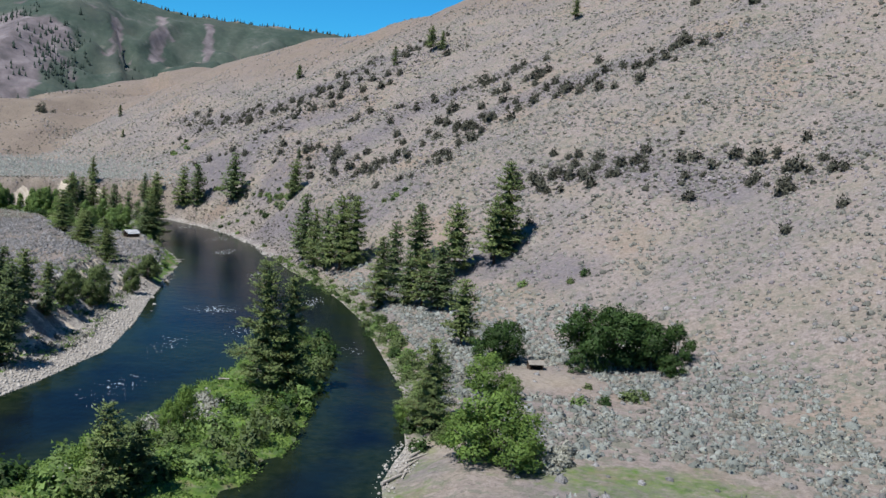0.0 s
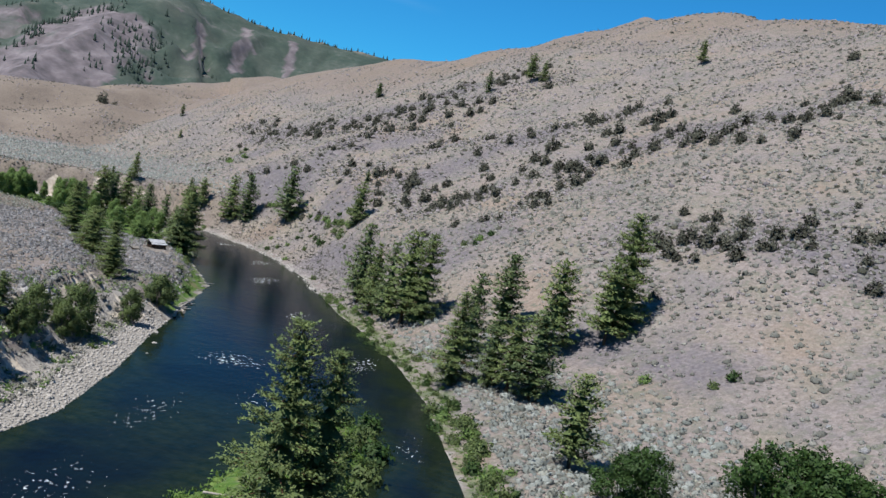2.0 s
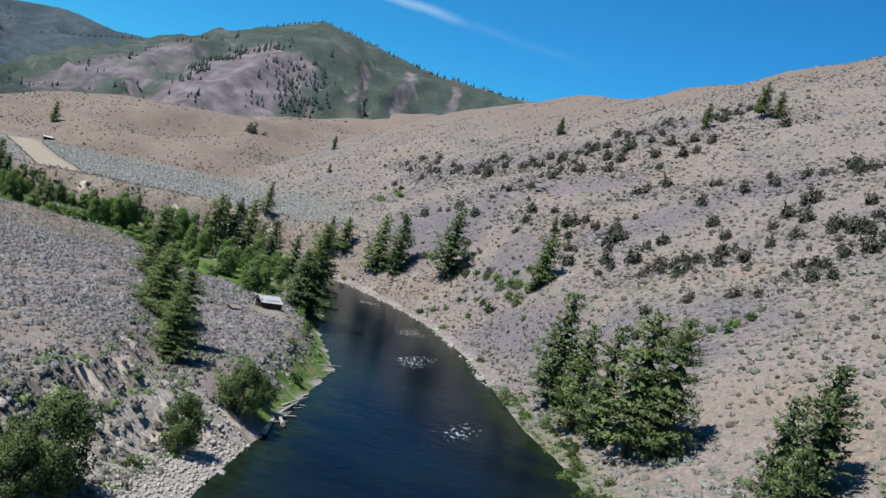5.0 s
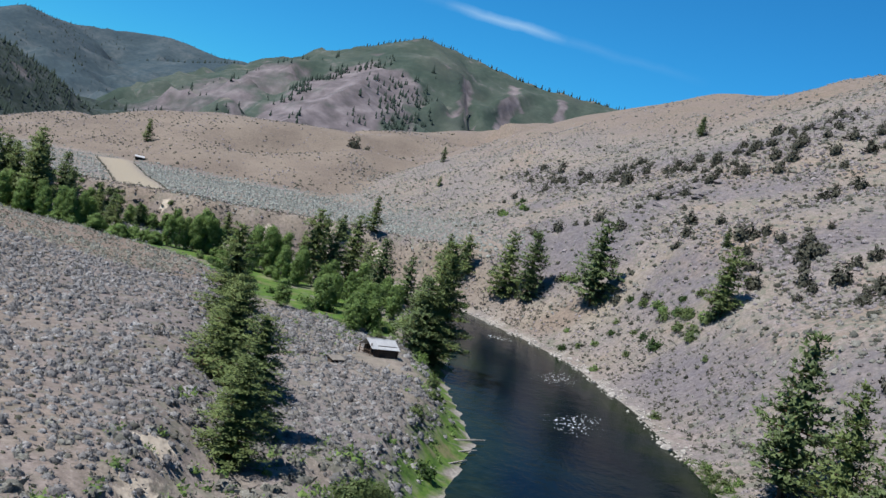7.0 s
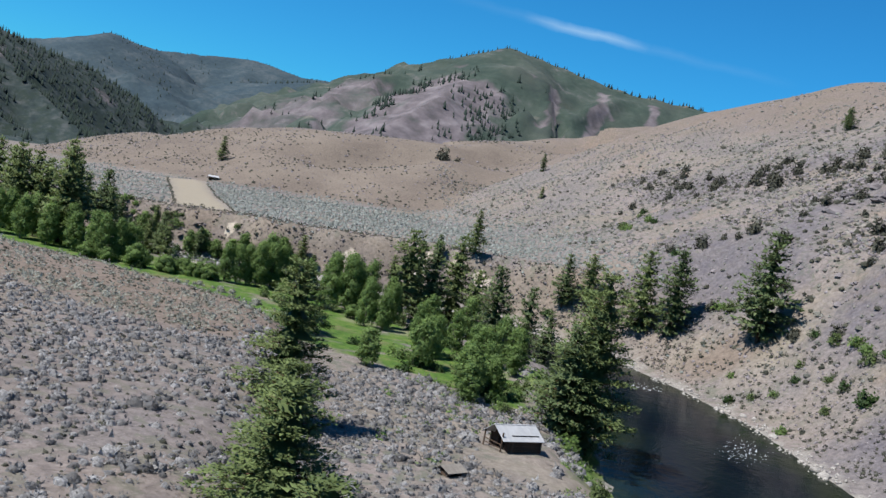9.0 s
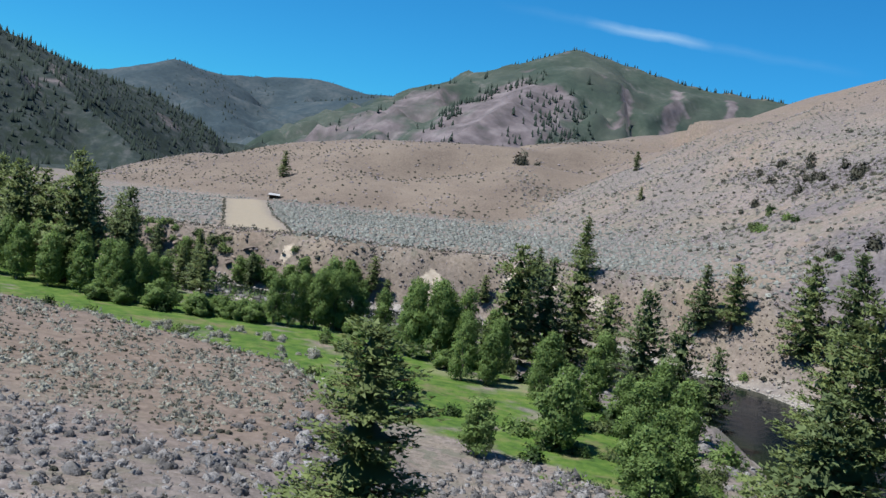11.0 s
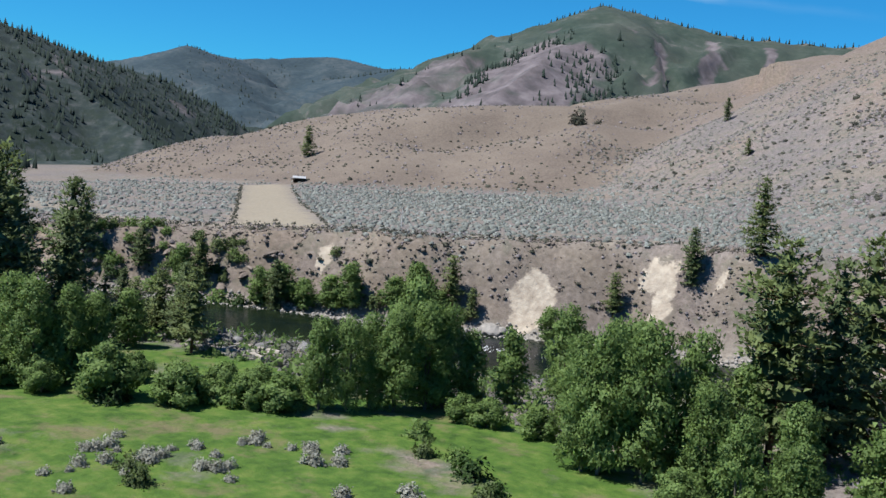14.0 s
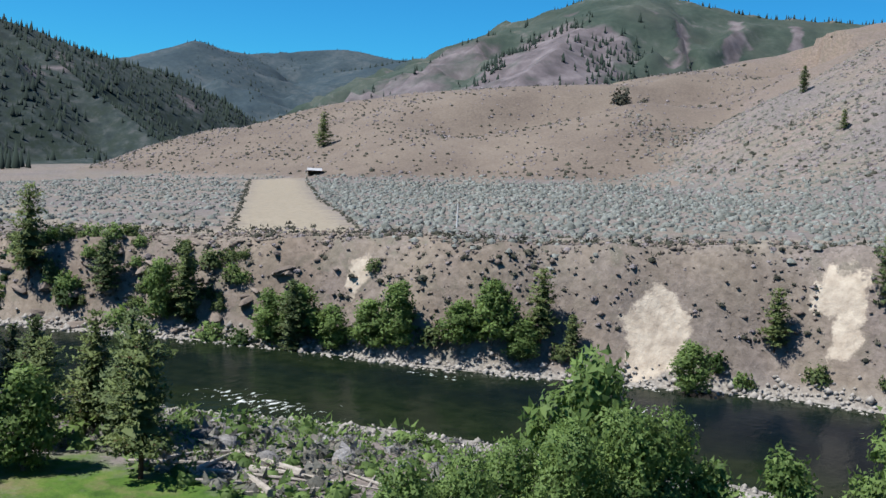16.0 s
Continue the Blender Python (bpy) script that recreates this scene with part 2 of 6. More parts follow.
BRUSH = foliage("bitterbrush_leaves", (0.030, 0.032, 0.024), (0.100, 0.100, 0.074), 0.85, 0.08, 0.8)
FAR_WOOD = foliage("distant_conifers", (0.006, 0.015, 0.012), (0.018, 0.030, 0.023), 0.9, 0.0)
BARK = plain("pine_bark", (0.041, 0.023, 0.015), (0.148, 0.081, 0.047), 3.0, 0.9, 0.6, stretch=(1, 1, 0.2))
GREY_BARK = plain("grey_bark", (0.067, 0.058, 0.047), (0.188, 0.168, 0.141), 3.0, 0.9, 0.6, stretch=(1, 1, 0.2))
LOG = plain("weathered_log", (0.037, 0.026, 0.018), (0.114, 0.077, 0.053), 5.0, 0.85, 0.5, stretch=(0.25, 1, 1))
DRIFT = plain("bleached_driftwood", (0.175, 0.155, 0.134), (0.377, 0.350, 0.316), 4.0, 0.85, 0.4)
TIN = plain("dull_tin_roof", (0.292, 0.300, 0.312), (0.446, 0.454, 0.466), 1.2, 0.55, 0.1, 0.1)
SHAKE = plain("old_shake_roof", (0.108, 0.094, 0.081), (0.255, 0.235, 0.208), 4.0, 0.9, 0.4)
# near-black colour that stands for the shade of unlit interiors
DARK = plain("interior_shade", (0.006, 0.005, 0.004), (0.014, 0.011, 0.010), 4.0, 0.9)
COBBLE = plain("river_cobble", (0.134, 0.125, 0.114), (0.377, 0.356, 0.330), 1.5, 0.85, 0.3)
PALE_PAINT = plain("weathered_white_paint", (0.403, 0.403, 0.390), (0.538, 0.538, 0.524), 3.0, 0.7)


# ---- relief: the shape of the land as functions of x and y ----
def smooth(a, b, v):
    k = np.clip((v - a) / (b - a), 0.0, 1.0)
    return k * k * (3 - 2 * k)


def soft_max(a, b, w):
    """The larger of two surfaces, rounded over about w metres where they cross."""
    d = np.abs(a - b)
    return np.maximum(a, b) + np.where(d < w, (w - d) ** 2 / (4 * w), 0.0)


def line_distance(x, y, line):
    """Distance from a polyline, and the height (third value of each knot, if any) at the nearest place on it."""
    best = np.full(np.shape(x), 1e9)
    level = np.zeros(np.shape(x))
    for p, q in zip(line[:-1], line[1:]):
        dx, dy = q[0] - p[0], q[1] - p[1]
        k = np.clip(((x - p[0]) * dx + (y - p[1]) * dy) / (dx * dx + dy * dy), 0, 1)
        d = np.hypot(x - p[0] - k * dx, y - p[1] - k * dy)
        near = d < best
        best = np.where(near, d, best)
        if len(p) > 2:
            level = np.where(near, p[2] + k * (q[2] - p[2]), level)
    return best, level


def inside(x, y, ring):
    """True where a place lies within a closed ring of corners."""
    odd = np.zeros(np.shape(x), bool)
    for p, q in zip(ring, ring[1:] + ring[:1]):
        if p[1] == q[1]:
            continue
        cut = p[0] + (y - p[1]) * (q[0] - p[0]) / (q[1] - p[1])
        odd ^= ((p[1] > y) != (q[1] > y)) & (x < cut)
    return odd


def ripple(x, y, size, seed, rough=3):
    """Rolling, seeded unevenness from -1 to 1: sums of sine waves in turned directions."""
    rng = np.random.RandomState(seed)
    total, weight, amount = 0.0, 1.0, 0.0
    for octave in range(rough):
        for _ in range(4):
            a, f = rng.uniform(0, 2 * math.pi), rng.uniform(0, 2 * math.pi)
            k = 2 * math.pi / (size * rng.uniform(0.7, 1.3)) * 2 ** octave
            total = total + weight * np.sin(k * (x * math.cos(a) + y * math.sin(a)) + f)
        amount += weight * 2.2
        weight *= 0.55
    return total / amount


BANK_IN = [(-95, -900), (-85, -300), (-80, 100), (-71, 173), (-69, 205), (-74, 237), (-80, 265), (-89, 314), (-96, 350),
           (-114, 388), (-121, 410), (-134, 440), (-155, 462), (-180, 474), (-205, 477), (-230, 473), (-250, 465),
           (-275, 454), (-305, 447), (-345, 440), (-420, 440), (-700, 480), (-1500, 700)]
BANK_OUT = [(30, -900), (20, -300), (-2, 100), (-7, 137), (-5, 155), (-8, 190), (-16, 227), (-24, 263), (-34, 294), (-50, 333),
            (-58, 348), (-71, 382), (-84, 414), (-106, 456), (-124, 478), (-146, 500), (-175, 511), (-208, 509.5), (-225, 501.8),
            (-240, 496), (-262, 492), (-290, 479.5), (-340, 470), (-420, 475), (-700, 520), (-1500, 740)]
RIVER = BANK_IN + BANK_OUT[::-1]
ISLAND = [(-36, 246), (-29, 227), (-25, 203), (-22, 172), (-21, 150), (-26, 124), (-34, 70), (-48, 20), (-62, 60), (-58, 118),
          (-51, 141), (-46, 165), (-43, 192), (-40, 222)]
TERRACE = [(-700, 340), (-260, 380), (-215, 389), (-170, 394), (-154, 380), (-128, 333), (-106, 297), (-96, 272), (-90, 245),
           (-86, 215), (-87, 180), (-95, 100), (-110, -900), (-1500, -900), (-1500, 400)]
MEADOW = [(-240, 402), (-215, 396), (-170, 399), (-150, 396), (-128, 392), (-129, 401), (-138, 414), (-152, 430), (-176, 438),
          (-199, 441), (-212, 441), (-232, 442), (-255, 434), (-300, 424), (-300, 398)]
RUNWAY = [(-256.5, 504.5), (-264, 500.5), (-273, 498), (-331, 568), (-426, 680), (-411, 690), (-328, 587), (-278, 529)]
SCREE = [(-114, 540), (-98, 520), (-82, 470), (-72, 452), (20, 300), (12, 318), (-88, 500), (2, 306), (16, 262), (-148, 503), (-138, 496)]
SCARS = [(-220.6, 508.8, 2.7), (-219.6, 506.6, 2.5), (-222.4, 507.6, 2.0), (-204.4, 517.8, 1.9), (-203.4, 515.6, 2.1), (-255.2, 501.4, 1.4), (-291, 487, 1.5), (-196, 518.5, 1.6), (-186, 518, 1.8)]
BROWN_KNOLL = [(-655, 818, 2), (-610, 824, 18), (-572, 830, 29), (-530, 842, 30), (-520, 930, 34)]
BROWN_RIDGE = [(-640, 1030, 16), (-575, 955, 28), (-508, 896, 43), (-454, 853, 52), (-400, 848, 55.5), (-355, 862, 59), (-341, 883, 65), (-342, 944, 73), (-324, 991, 85), (-295, 998, 94), (-262, 984, 101)]
BROWN_GULLY = [(-395, 770), (-362, 806), (-345, 826), (-322, 866)]
PEAK_RIDGE = [(-1640, 2330, 182), (-1330, 2350, 228), (-1130, 2230, 256), (-960, 2120, 288), (-835, 2064, 312), (-770, 2110, 300), (-620, 2150, 270), (-500, 2180, 265), (-380, 2200, 262), (-100, 2300, 250)]
PEAK_SPUR = [(-850, 2040, 300), (-800, 1830, 215), (-760, 1660, 165), (-760, 1500, 95), (-700, 1330, 45)]
PEAK_SPUR_WEST = [(-1130, 2230, 262), (-1090, 2000, 190), (-1030, 1800, 130), (-1000, 1600, 70)]
BLUE_RIDGE = [(-2300, 1500, 165), (-2039, 1704, 178), (-1999, 1919, 172), (-1960, 2039, 188), (-1894, 2107, 217), (-1857, 2143, 236)]
BLUE_SPUR = [(-1857, 2143, 236), (-1712, 2114, 169), (-1621, 2087, 122), (-1501, 2056, 80)]
BLUE_BACK = [(-1857, 2143, 236), (-2239, 2676, 270), (-2256, 2794, 278), (-2185, 2917, 295), (-2077, 3000, 313), (-1992, 2999, 302), (-1892, 3006, 285), (-1767, 3026, 284), (-1500, 3000, 285)]
BLUE_SPUR_EAST = [(-2077, 3000, 313), (-1896, 2698, 198), (-1728, 2449, 110)]
DARK_RIDGE = [(-1250, 700, 190), (-1173, 1022, 162), (-1164, 1122, 140), (-1151, 1187, 123), (-1140, 1261, 108), (-1136, 1352, 98), (-1117, 1439, 68), (-1087, 1465, 42)]
DARK_SPUR = [(-1150, 1105, 138), (-1121, 1096, 129), (-1035, 1093, 91), (-938, 1082, 48), (-840, 1054, 13)]
DARK_SPUR_SOUTH = [(-1173, 1010, 160), (-1060, 960, 96), (-960, 910, 50), (-860, 850, 12)]
ROCK_FACE = [(-870, 1300), (-862, 1585), (-868, 1680), (-888, 1795), (-875, 1848), (-840, 1864), (-787, 1842), (-756, 1838), (-714, 1822), (-690, 1720), (-640, 1400), (-640, 1300)]
SUMMIT = [(0, 838, 166), (35, 847, 188), (90, 880, 176), (200, 930, 150)]


def hill(x, y):
    """The long sagebrush slope east of the river: a steep face with ribs, and a crest behind it."""
    q = -0.591 * x + 0.807 * y
    z = -92.7 + 0.4685 * x + 0.3431 * y
    ribs = 4.0 * np.sin((q - 232) / 36.6) + 1.4 * ripple(x, y, 90, 5) + 1.3 * np.sin((q + 14 * ripple(x, y, 130, 8)) / 11.0)
    z = z + ribs * smooth(2, 40, z)
    c = y + 0.55 * x - 722 + 8 * ripple(x, y, 220, 9) + 34 * smooth(40, 110, x)
    z = z - 0.60 * np.logaddexp(0, c / 12) * 12
    c2 = y * 0.55 + x - 460
    z = z - 0.45 * np.logaddexp(0, c2 / 30) * 30
    d, level = line_distance(x, y, SUMMIT)
    return soft_max(z, level - 0.72 * (np.hypot(d, 22.0) - 22.0) + 1.5 * ripple(x, y, 50, 27), 10.0)


def ridge(x, y, line, slope, seed, carve, span=62.0, deep=0.0):
    """A mountain: its crest line, flanks of one slope, spurs and gullies running straight down them; deep cuts sharp valleys between the spurs."""
    d = np.full(np.shape(x), 1e9)
    level, s, start = np.zeros(np.shape(x)), np.zeros(np.shape(x)), 0.0
    for p, q in zip(line[:-1], line[1:]):
        dx, dy = q[0] - p[0], q[1] - p[1]
        long = math.hypot(dx, dy)
        k = np.clip(((x - p[0]) * dx + (y - p[1]) * dy) / long ** 2, 0, 1)
        here = np.hypot(x - p[0] - k * dx, y - p[1] - k * dy)
        near = here < d
        d, level, s = np.where(near, here, d), np.where(near, p[2] + k * (q[2] - p[2]), level), np.where(near, start + k * long, s)
        start += long
    bend = ripple(x, y, 240, seed, 3)
    spur = np.abs(np.sin(s / 62 + 1.5 * bend + seed)) + 0.45 * np.abs(np.sin(s / 23 + 2.2 * bend + d / 90))
    q = ripple(x, y, 330, seed + 3, 4)
    valley = np.abs(np.sin(s / span + 0.8 * bend + seed)) + 0.3 * np.abs(np.sin(s / (0.37 * span) + 1.2 * bend + d / 120))
    level = level - deep * valley * np.minimum(d, 260) * smooth(0, 50, d)
    return level - slope * d * (1 + 0.20 * q) - carve * (0.55 - spur) * 0.34 * np.minimum(d, 170) * smooth(0, 60, d) + 2.0 * carve * ripple(x, y, 60, seed + 2)


def blue_mountain(x, y):
    z = np.maximum(ridge(x, y, BLUE_RIDGE, 0.50, 61, 0.22, 105.0, 0.06), ridge(x, y, BLUE_SPUR, 0.66, 71, 0.22, 60.0, 0.05))
    return np.maximum(z, np.maximum(ridge(x, y, BLUE_BACK, 0.42, 75, 0.25, 90.0, 0.06), ridge(x, y, BLUE_SPUR_EAST, 0.55, 77, 0.25, 70.0, 0.05)))


def dark_mountain(x, y):
    z = np.maximum(ridge(x, y, DARK_RIDGE, 0.52, 81, 0.25, 55.0, 0.08), ridge(x, y, DARK_SPUR, 0.66, 91, 0.28, 40.0, 0.05))
    return np.maximum(z, ridge(x, y, DARK_SPUR_SOUTH, 0.60, 95, 0.28, 40.0, 0.05))


def brown_hill(x, y):
    """The bare brown hill behind the airstrip: a flat-topped crest, a lower knoll beside it, and a gully that parts it from the long slope."""
    d, level = line_distance(x, y, BROWN_RIDGE)
    rib = 1.3 * np.sin((x + 0.35 * y + 16 * ripple(x, y, 120, 25)) / 13.0) + 0.8 * ripple(x, y, 45, 26)
    z = level - 0.345 * (np.hypot(d, 34.0) - 34.0) + rib * smooth(8, 60, d)
    d, level = line_distance(x, y, BROWN_KNOLL)
    z = np.maximum(z, level - 0.30 * (np.hypot(d, 22.0) - 22.0) + 0.7 * rib * smooth(8, 50, d))
    return z - 9.0 * np.exp(-(line_distance(x, y, BROWN_GULLY)[0] / 17.0) ** 2)


def bench(x, y):
    return 23.2 + 0.045 * x + 0.026 * (y - 480) + 0.3 * ripple(x, y, 60, 3)


def land(x, y):
    """Height of the ground, with river level at 0."""
    x, y = np.asarray(x, float), np.asarray(y, float)
    d_in, _ = line_distance(x, y, BANK_IN)
    d_out, _ = line_distance(x, y, BANK_OUT)
    wet = inside(x, y, RIVER)
    west = ~wet & (d_in < d_out)
    # outer side: low flat, bench and hill
    flat = 3.2 + 0.5 * ripple(x, y, 40, 2)
    on_bench = smooth(-110, -165, x) * smooth(440, 500, y)
    base = flat + (bench(x, y) - flat) * on_bench
    east = soft_max(base, hill(x, y), 9.0)
    east = soft_max(east, brown_hill(x, y), 5.0)
    bluff = smooth(-120, -190, x) * smooth(470, 490, y)
    steep = 0.40 + 0.35 * smooth(370, 420, y) + bluff * (0.95 + 0.25 * ripple(x, y, 25, 4) + 0.6 * smooth(0.3, 0.7, ripple(x, y, 34, 14)))
    foot = 4.0 - 2.3 * bluff
    away = np.maximum(d_out - foot + 0.8 * ripple(x, y, 12, 6), 0)
    step = 0.12 * np.minimum(d_out, foot) + steep * away + 0.012 * away ** 2
    east = np.minimum(east, step)
    east = east + bluff * smooth(1.0, 3.5, step) * smooth(-6, -2, step - base) * smooth(3, 0, step - base) * (0.85 * ripple(x, y, 9, 22) + 0.6 * ripple(x, y, 5.2, 23))
    # inner side: upper terrace over a low one
    d_t, _ = line_distance(x, y, TERRACE)
    up = np.where(inside(x, y, TERRACE), d_t, -d_t)
    sharp = smooth(300, 280, y)
    low = 4.4 + 1.2 * smooth(395, 340, y) * smooth(-180, -120, x) + 0.25 * ripple(x, y, 30, 12)
    inner = low + (9.3 + 0.4 * ripple(x, y, 50, 13) - low) * smooth(-4.0 + 2.8 * sharp, 5.5 - 3.5 * sharp, up + 1.5 * ripple(x, y, 16, 15))
    shore = smooth(285, 262, y)
    beach = 11.0 * shore + 2.0 * (1 - shore) + 13.0 * smooth(-178, -205, x) * smooth(440, 450, y)
    rise = 0.12 * np.minimum(d_in, beach) + (0.75 + 0.40 * sharp + 0.22 * ripple(x, y, 14, 16)) * np.maximum(d_in - beach + 1.1 * ripple(x, y, 11, 17), 0)
    inner = np.minimum(inner, rise)
    z = np.where(west, inner, east)
    # bed and island
    bed = -0.16 * np.minimum(np.minimum(d_in, d_out), 11)
    z = np.where(wet, bed, z)
    d_i, _ = line_distance(x, y, ISLAND)
    isle = np.where(inside(x, y, ISLAND), 0.22 * np.minimum(d_i, 5.0) + 0.25 * ripple(x, y, 8, 18) * np.minimum(d_i, 2.0), -1.6)
    z = np.where(wet, np.maximum(z, isle), z)
    # mountains round the valley
    for line, slope, seed, carve in ((PEAK_RIDGE, 0.52, 31, 0.5), (PEAK_SPUR, 0.60, 41, 0.9), (PEAK_SPUR_WEST, 0.5, 51, 0.8)):
        z = soft_max(z, ridge(x, y, line, slope, seed, carve), 10.0)
    z = soft_max(soft_max(z, blue_mountain(x, y), 6.0), dark_mountain(x, y), 6.0)
    return z


# ---- end of relief ----

# ---- mesh helpers ----
def raw_mesh(name, verts, faces, mats, values=None, smooth_faces=False, normals=None):
    """A mesh from arrays; faces all of one corner count. values: numbers for each corner point, by name."""
    verts, faces = np.asarray(verts, np.float32), np.asarray(faces, np.int32)
    me = bpy.data.meshes.new(name)
    me.vertices.add(len(verts))
    me.vertices.foreach_set("co", verts.ravel())
    k = faces.shape[1]
    me.loops.add(faces.size)
    me.loops.foreach_set("vertex_index", faces.ravel())
    me.polygons.add(len(faces))
    me.polygons.foreach_set("loop_start", np.arange(0, faces.size, k, dtype=np.int32))
    me.polygons.foreach_set("loop_total", np.full(len(faces), k, np.int32))
    if smooth_faces:
        me.polygons.foreach_set("use_smooth", np.ones(len(faces), bool))
    for key, v in (values or {}).items():
        me.attributes.new(key, "FLOAT", "POINT").data.foreach_set("value", np.asarray(v, np.float32).ravel())
    for mat in mats:
        me.materials.append(mat)
    me.update(calc_edges=True)
    if normals is not None:
        me.normals_split_custom_set_from_vertices(normals.tolist())
    return me


def part(name, me, parent, label=""):
    ob = new(name, me)
    ob.parent = parent
    return tagged(ob, label)


def from_bmesh(name, bm, mat):
    me = bpy.data.meshes.new(name)
    bm.to_mesh(me)
    bm.free()
    me.materials.append(mat)
    return me


def height(x, y):
    return float(surface(np.array([x], float), np.array([y], float))[0])


def steps(knots):
    """Grid lines: pairs of (place, spacing there), with the spacing growing evenly between."""
    out = [knots[0][0]]
    for (a, da), (b, db) in zip(knots[:-1], knots[1:]):
        while out[-1] < b:
            k = (out[-1] - a) / (b - a)
            out.append(out[-1] + da + (db - da) * min(max(k, 0), 1))
    return np.array(out)


# ---- ground and river ----
gx = steps([(-4600, 180), (-3000, 45), (-1700, 20), (-900, 14), (-420, 5), (-310, 2.7), (80, 2.7), (160, 5), (500, 25), (2500, 250), (4600, 250)])
gy = steps([(-2500, 250), (-200, 40), (80, 6), (120, 2.4), (540, 2.4), (700, 5), (1000, 10), (2450, 16), (3300, 30), (4700, 150)])
GX, GY = np.meshgrid(gx, gy)
GZ = land(GX, GY)
d_in, d_out = line_distance(GX, GY, BANK_IN)[0], line_distance(GX, GY, BANK_OUT)[0]
WET = inside(GX, GY, RIVER)
INNER = (d_in < d_out)
d_m = line_distance(GX, GY, MEADOW + MEADOW[:1])[0]
d_r = line_distance(GX, GY, RUNWAY + RUNWAY[:1])[0]
IN_M, IN_R, ON_ISLE = inside(GX, GY, MEADOW), inside(GX, GY, RUNWAY), inside(GX, GY, ISLAND)
slope_x, slope_y = np.gradient(GZ, gx, axis=1), np.gradient(GZ, gy, axis=0)
STEEP = np.hypot(slope_x, slope_y)
rough_edge = 2.0 * ripple(GX, GY, 11, 101)
meadow = smooth(-2.5, 1.5, np.where(IN_M, d_m, -d_m) + rough_edge) * np.clip(0.92 + 0.15 * ripple(GX, GY, 18, 102) - 0.55 * smooth(0.30, 0.65, ripple(GX, GY, 13, 114)) * smooth(14, 5, np.abs(d_m - 9)), 0, 1)
lush = 0.8 * smooth(9, 3, d_in + rough_edge) * INNER * smooth(288, 300, GY) * smooth(-140, -120, GX)
lush = np.maximum(lush, 0.45 * smooth(9, 3, d_out + 2 * rough_edge) * ~INNER * smooth(400, 340, GY))
meadow = np.where(WET & ~ON_ISLE, 0, np.clip(np.maximum(np.maximum(meadow, lush), np.maximum(0.75 * ON_ISLE, 0.5 * smooth(1.0, 0.6, np.hypot((GX - 28) / 24, (GY - 137) / 10) + 0.1 * rough_edge))), 0, 1))
shore_in = smooth(15, 10, d_in + rough_edge) * INNER * smooth(292, 280, GY) + smooth(5, 2, d_in + rough_edge) * INNER * smooth(-170, -200, GX) + 0.5 * smooth(14, 8, d_in + 2 * rough_edge) * INNER * smooth(-178, -205, GX) * (GY > 440)
shore_out = smooth(np.where(GX > -150, 4.5, 3.0), 1.5, d_out + 0.6 * rough_edge) * ~INNER * np.maximum(smooth(380, 420, GY), smooth(160, 150, GY)) * np.where(GX > -150, np.clip(0.55 + 0.8 * ripple(GX, GY, 15, 118), 0, 1), 1)
scree = sum(np.exp(-((GX - sx) / 7) ** 2 - ((GY - sy) / 9) ** 2) for sx, sy in SCREE)
shore_out = np.maximum(shore_out, 0.42 * smooth(0.45, 0.8, scree + 0.25 * ripple(GX, GY, 12, 113)))
gravel = np.clip(np.where(WET & ~ON_ISLE, 1, np.maximum(shore_in, shore_out)), 0, 1)
bare = smooth(-1.0, 1.2, np.where(IN_R, d_r, -d_r) + 0.5 * rough_edge)
for cx, cy, r in ((-112, 362, 9), (-126, 372, 6), (18, 196, 11), (-108, 486, 13), (-133, 343, 6), (4, 152, 10), (-172, 428, 4), (-163, 428, 5), (-118, 491, 10), (-126, 495, 7)):
    bare = np.maximum(bare, 0.40 * smooth(1.0, 0.4, np.hypot(GX - cx, (GY - cy)) / r + 0.25 * rough_edge / 2))
track = [(-700, 700), (-420, 560), (-300, 497), (-262, 506), (-230, 517), (-205, 527)]
bare = np.maximum(bare, 0.55 * smooth(5, 2, line_distance(GX, GY, track)[0] + rough_edge))
bluff_face = smooth(0.3, 0.6, STEEP) * ~INNER * (GZ < 14) * (GZ > 0.8) * smooth(-110, -150, GX) * smooth(440, 470, GY)
bare = np.maximum(bare, 0.45 * bluff_face * np.clip(0.6 + 0.9 * ripple(GX, GY, 11, 122, 4), 0.0, 1))
cut = smooth(0.40, 0.62, STEEP) * INNER * (GY < 300) * (GZ > 0.6) * np.clip(0.45 + 0.6 * ripple(GX, GY, 9, 115), 0, 0.8)
spots = sum(np.exp(-((GX - sx) / sr) ** 2 - ((GY - sy) / sr) ** 2) for sx, sy, sr in SCARS)
scar = np.clip(np.maximum(smooth(0.30, 0.48, spots + 0.16 * ripple(GX, GY, 5, 107)) * ~INNER * (GZ > 0.6) * (GZ < 12.5), cut), 0, 1)
far_off = np.hypot(GX + 200, GY - 400)
high = smooth(0.05, 0.2, STEEP) * smooth(600, 900, GY - 0.9 * (GX + 300)) * smooth(760, 1100, far_off)
d_face = line_distance(GX, GY, ROCK_FACE + ROCK_FACE[:1])[0]
rock = high * (0.85 + 0.25 * ripple(GX, GY, 60, 109)) * smooth(-14, 14, np.where(inside(GX, GY, ROCK_FACE), d_face, -d_face) + 14 * ripple(GX, GY, 70, 108, 4))
d_west = line_distance(GX, GY, PEAK_SPUR_WEST)[0]
rock = np.maximum(rock, 0.62 * high * smooth(150, 60, d_west + 50 * ripple(GX, GY, 110, 120, 4)) * smooth(1900, 1760, GY) * (GX < -860))
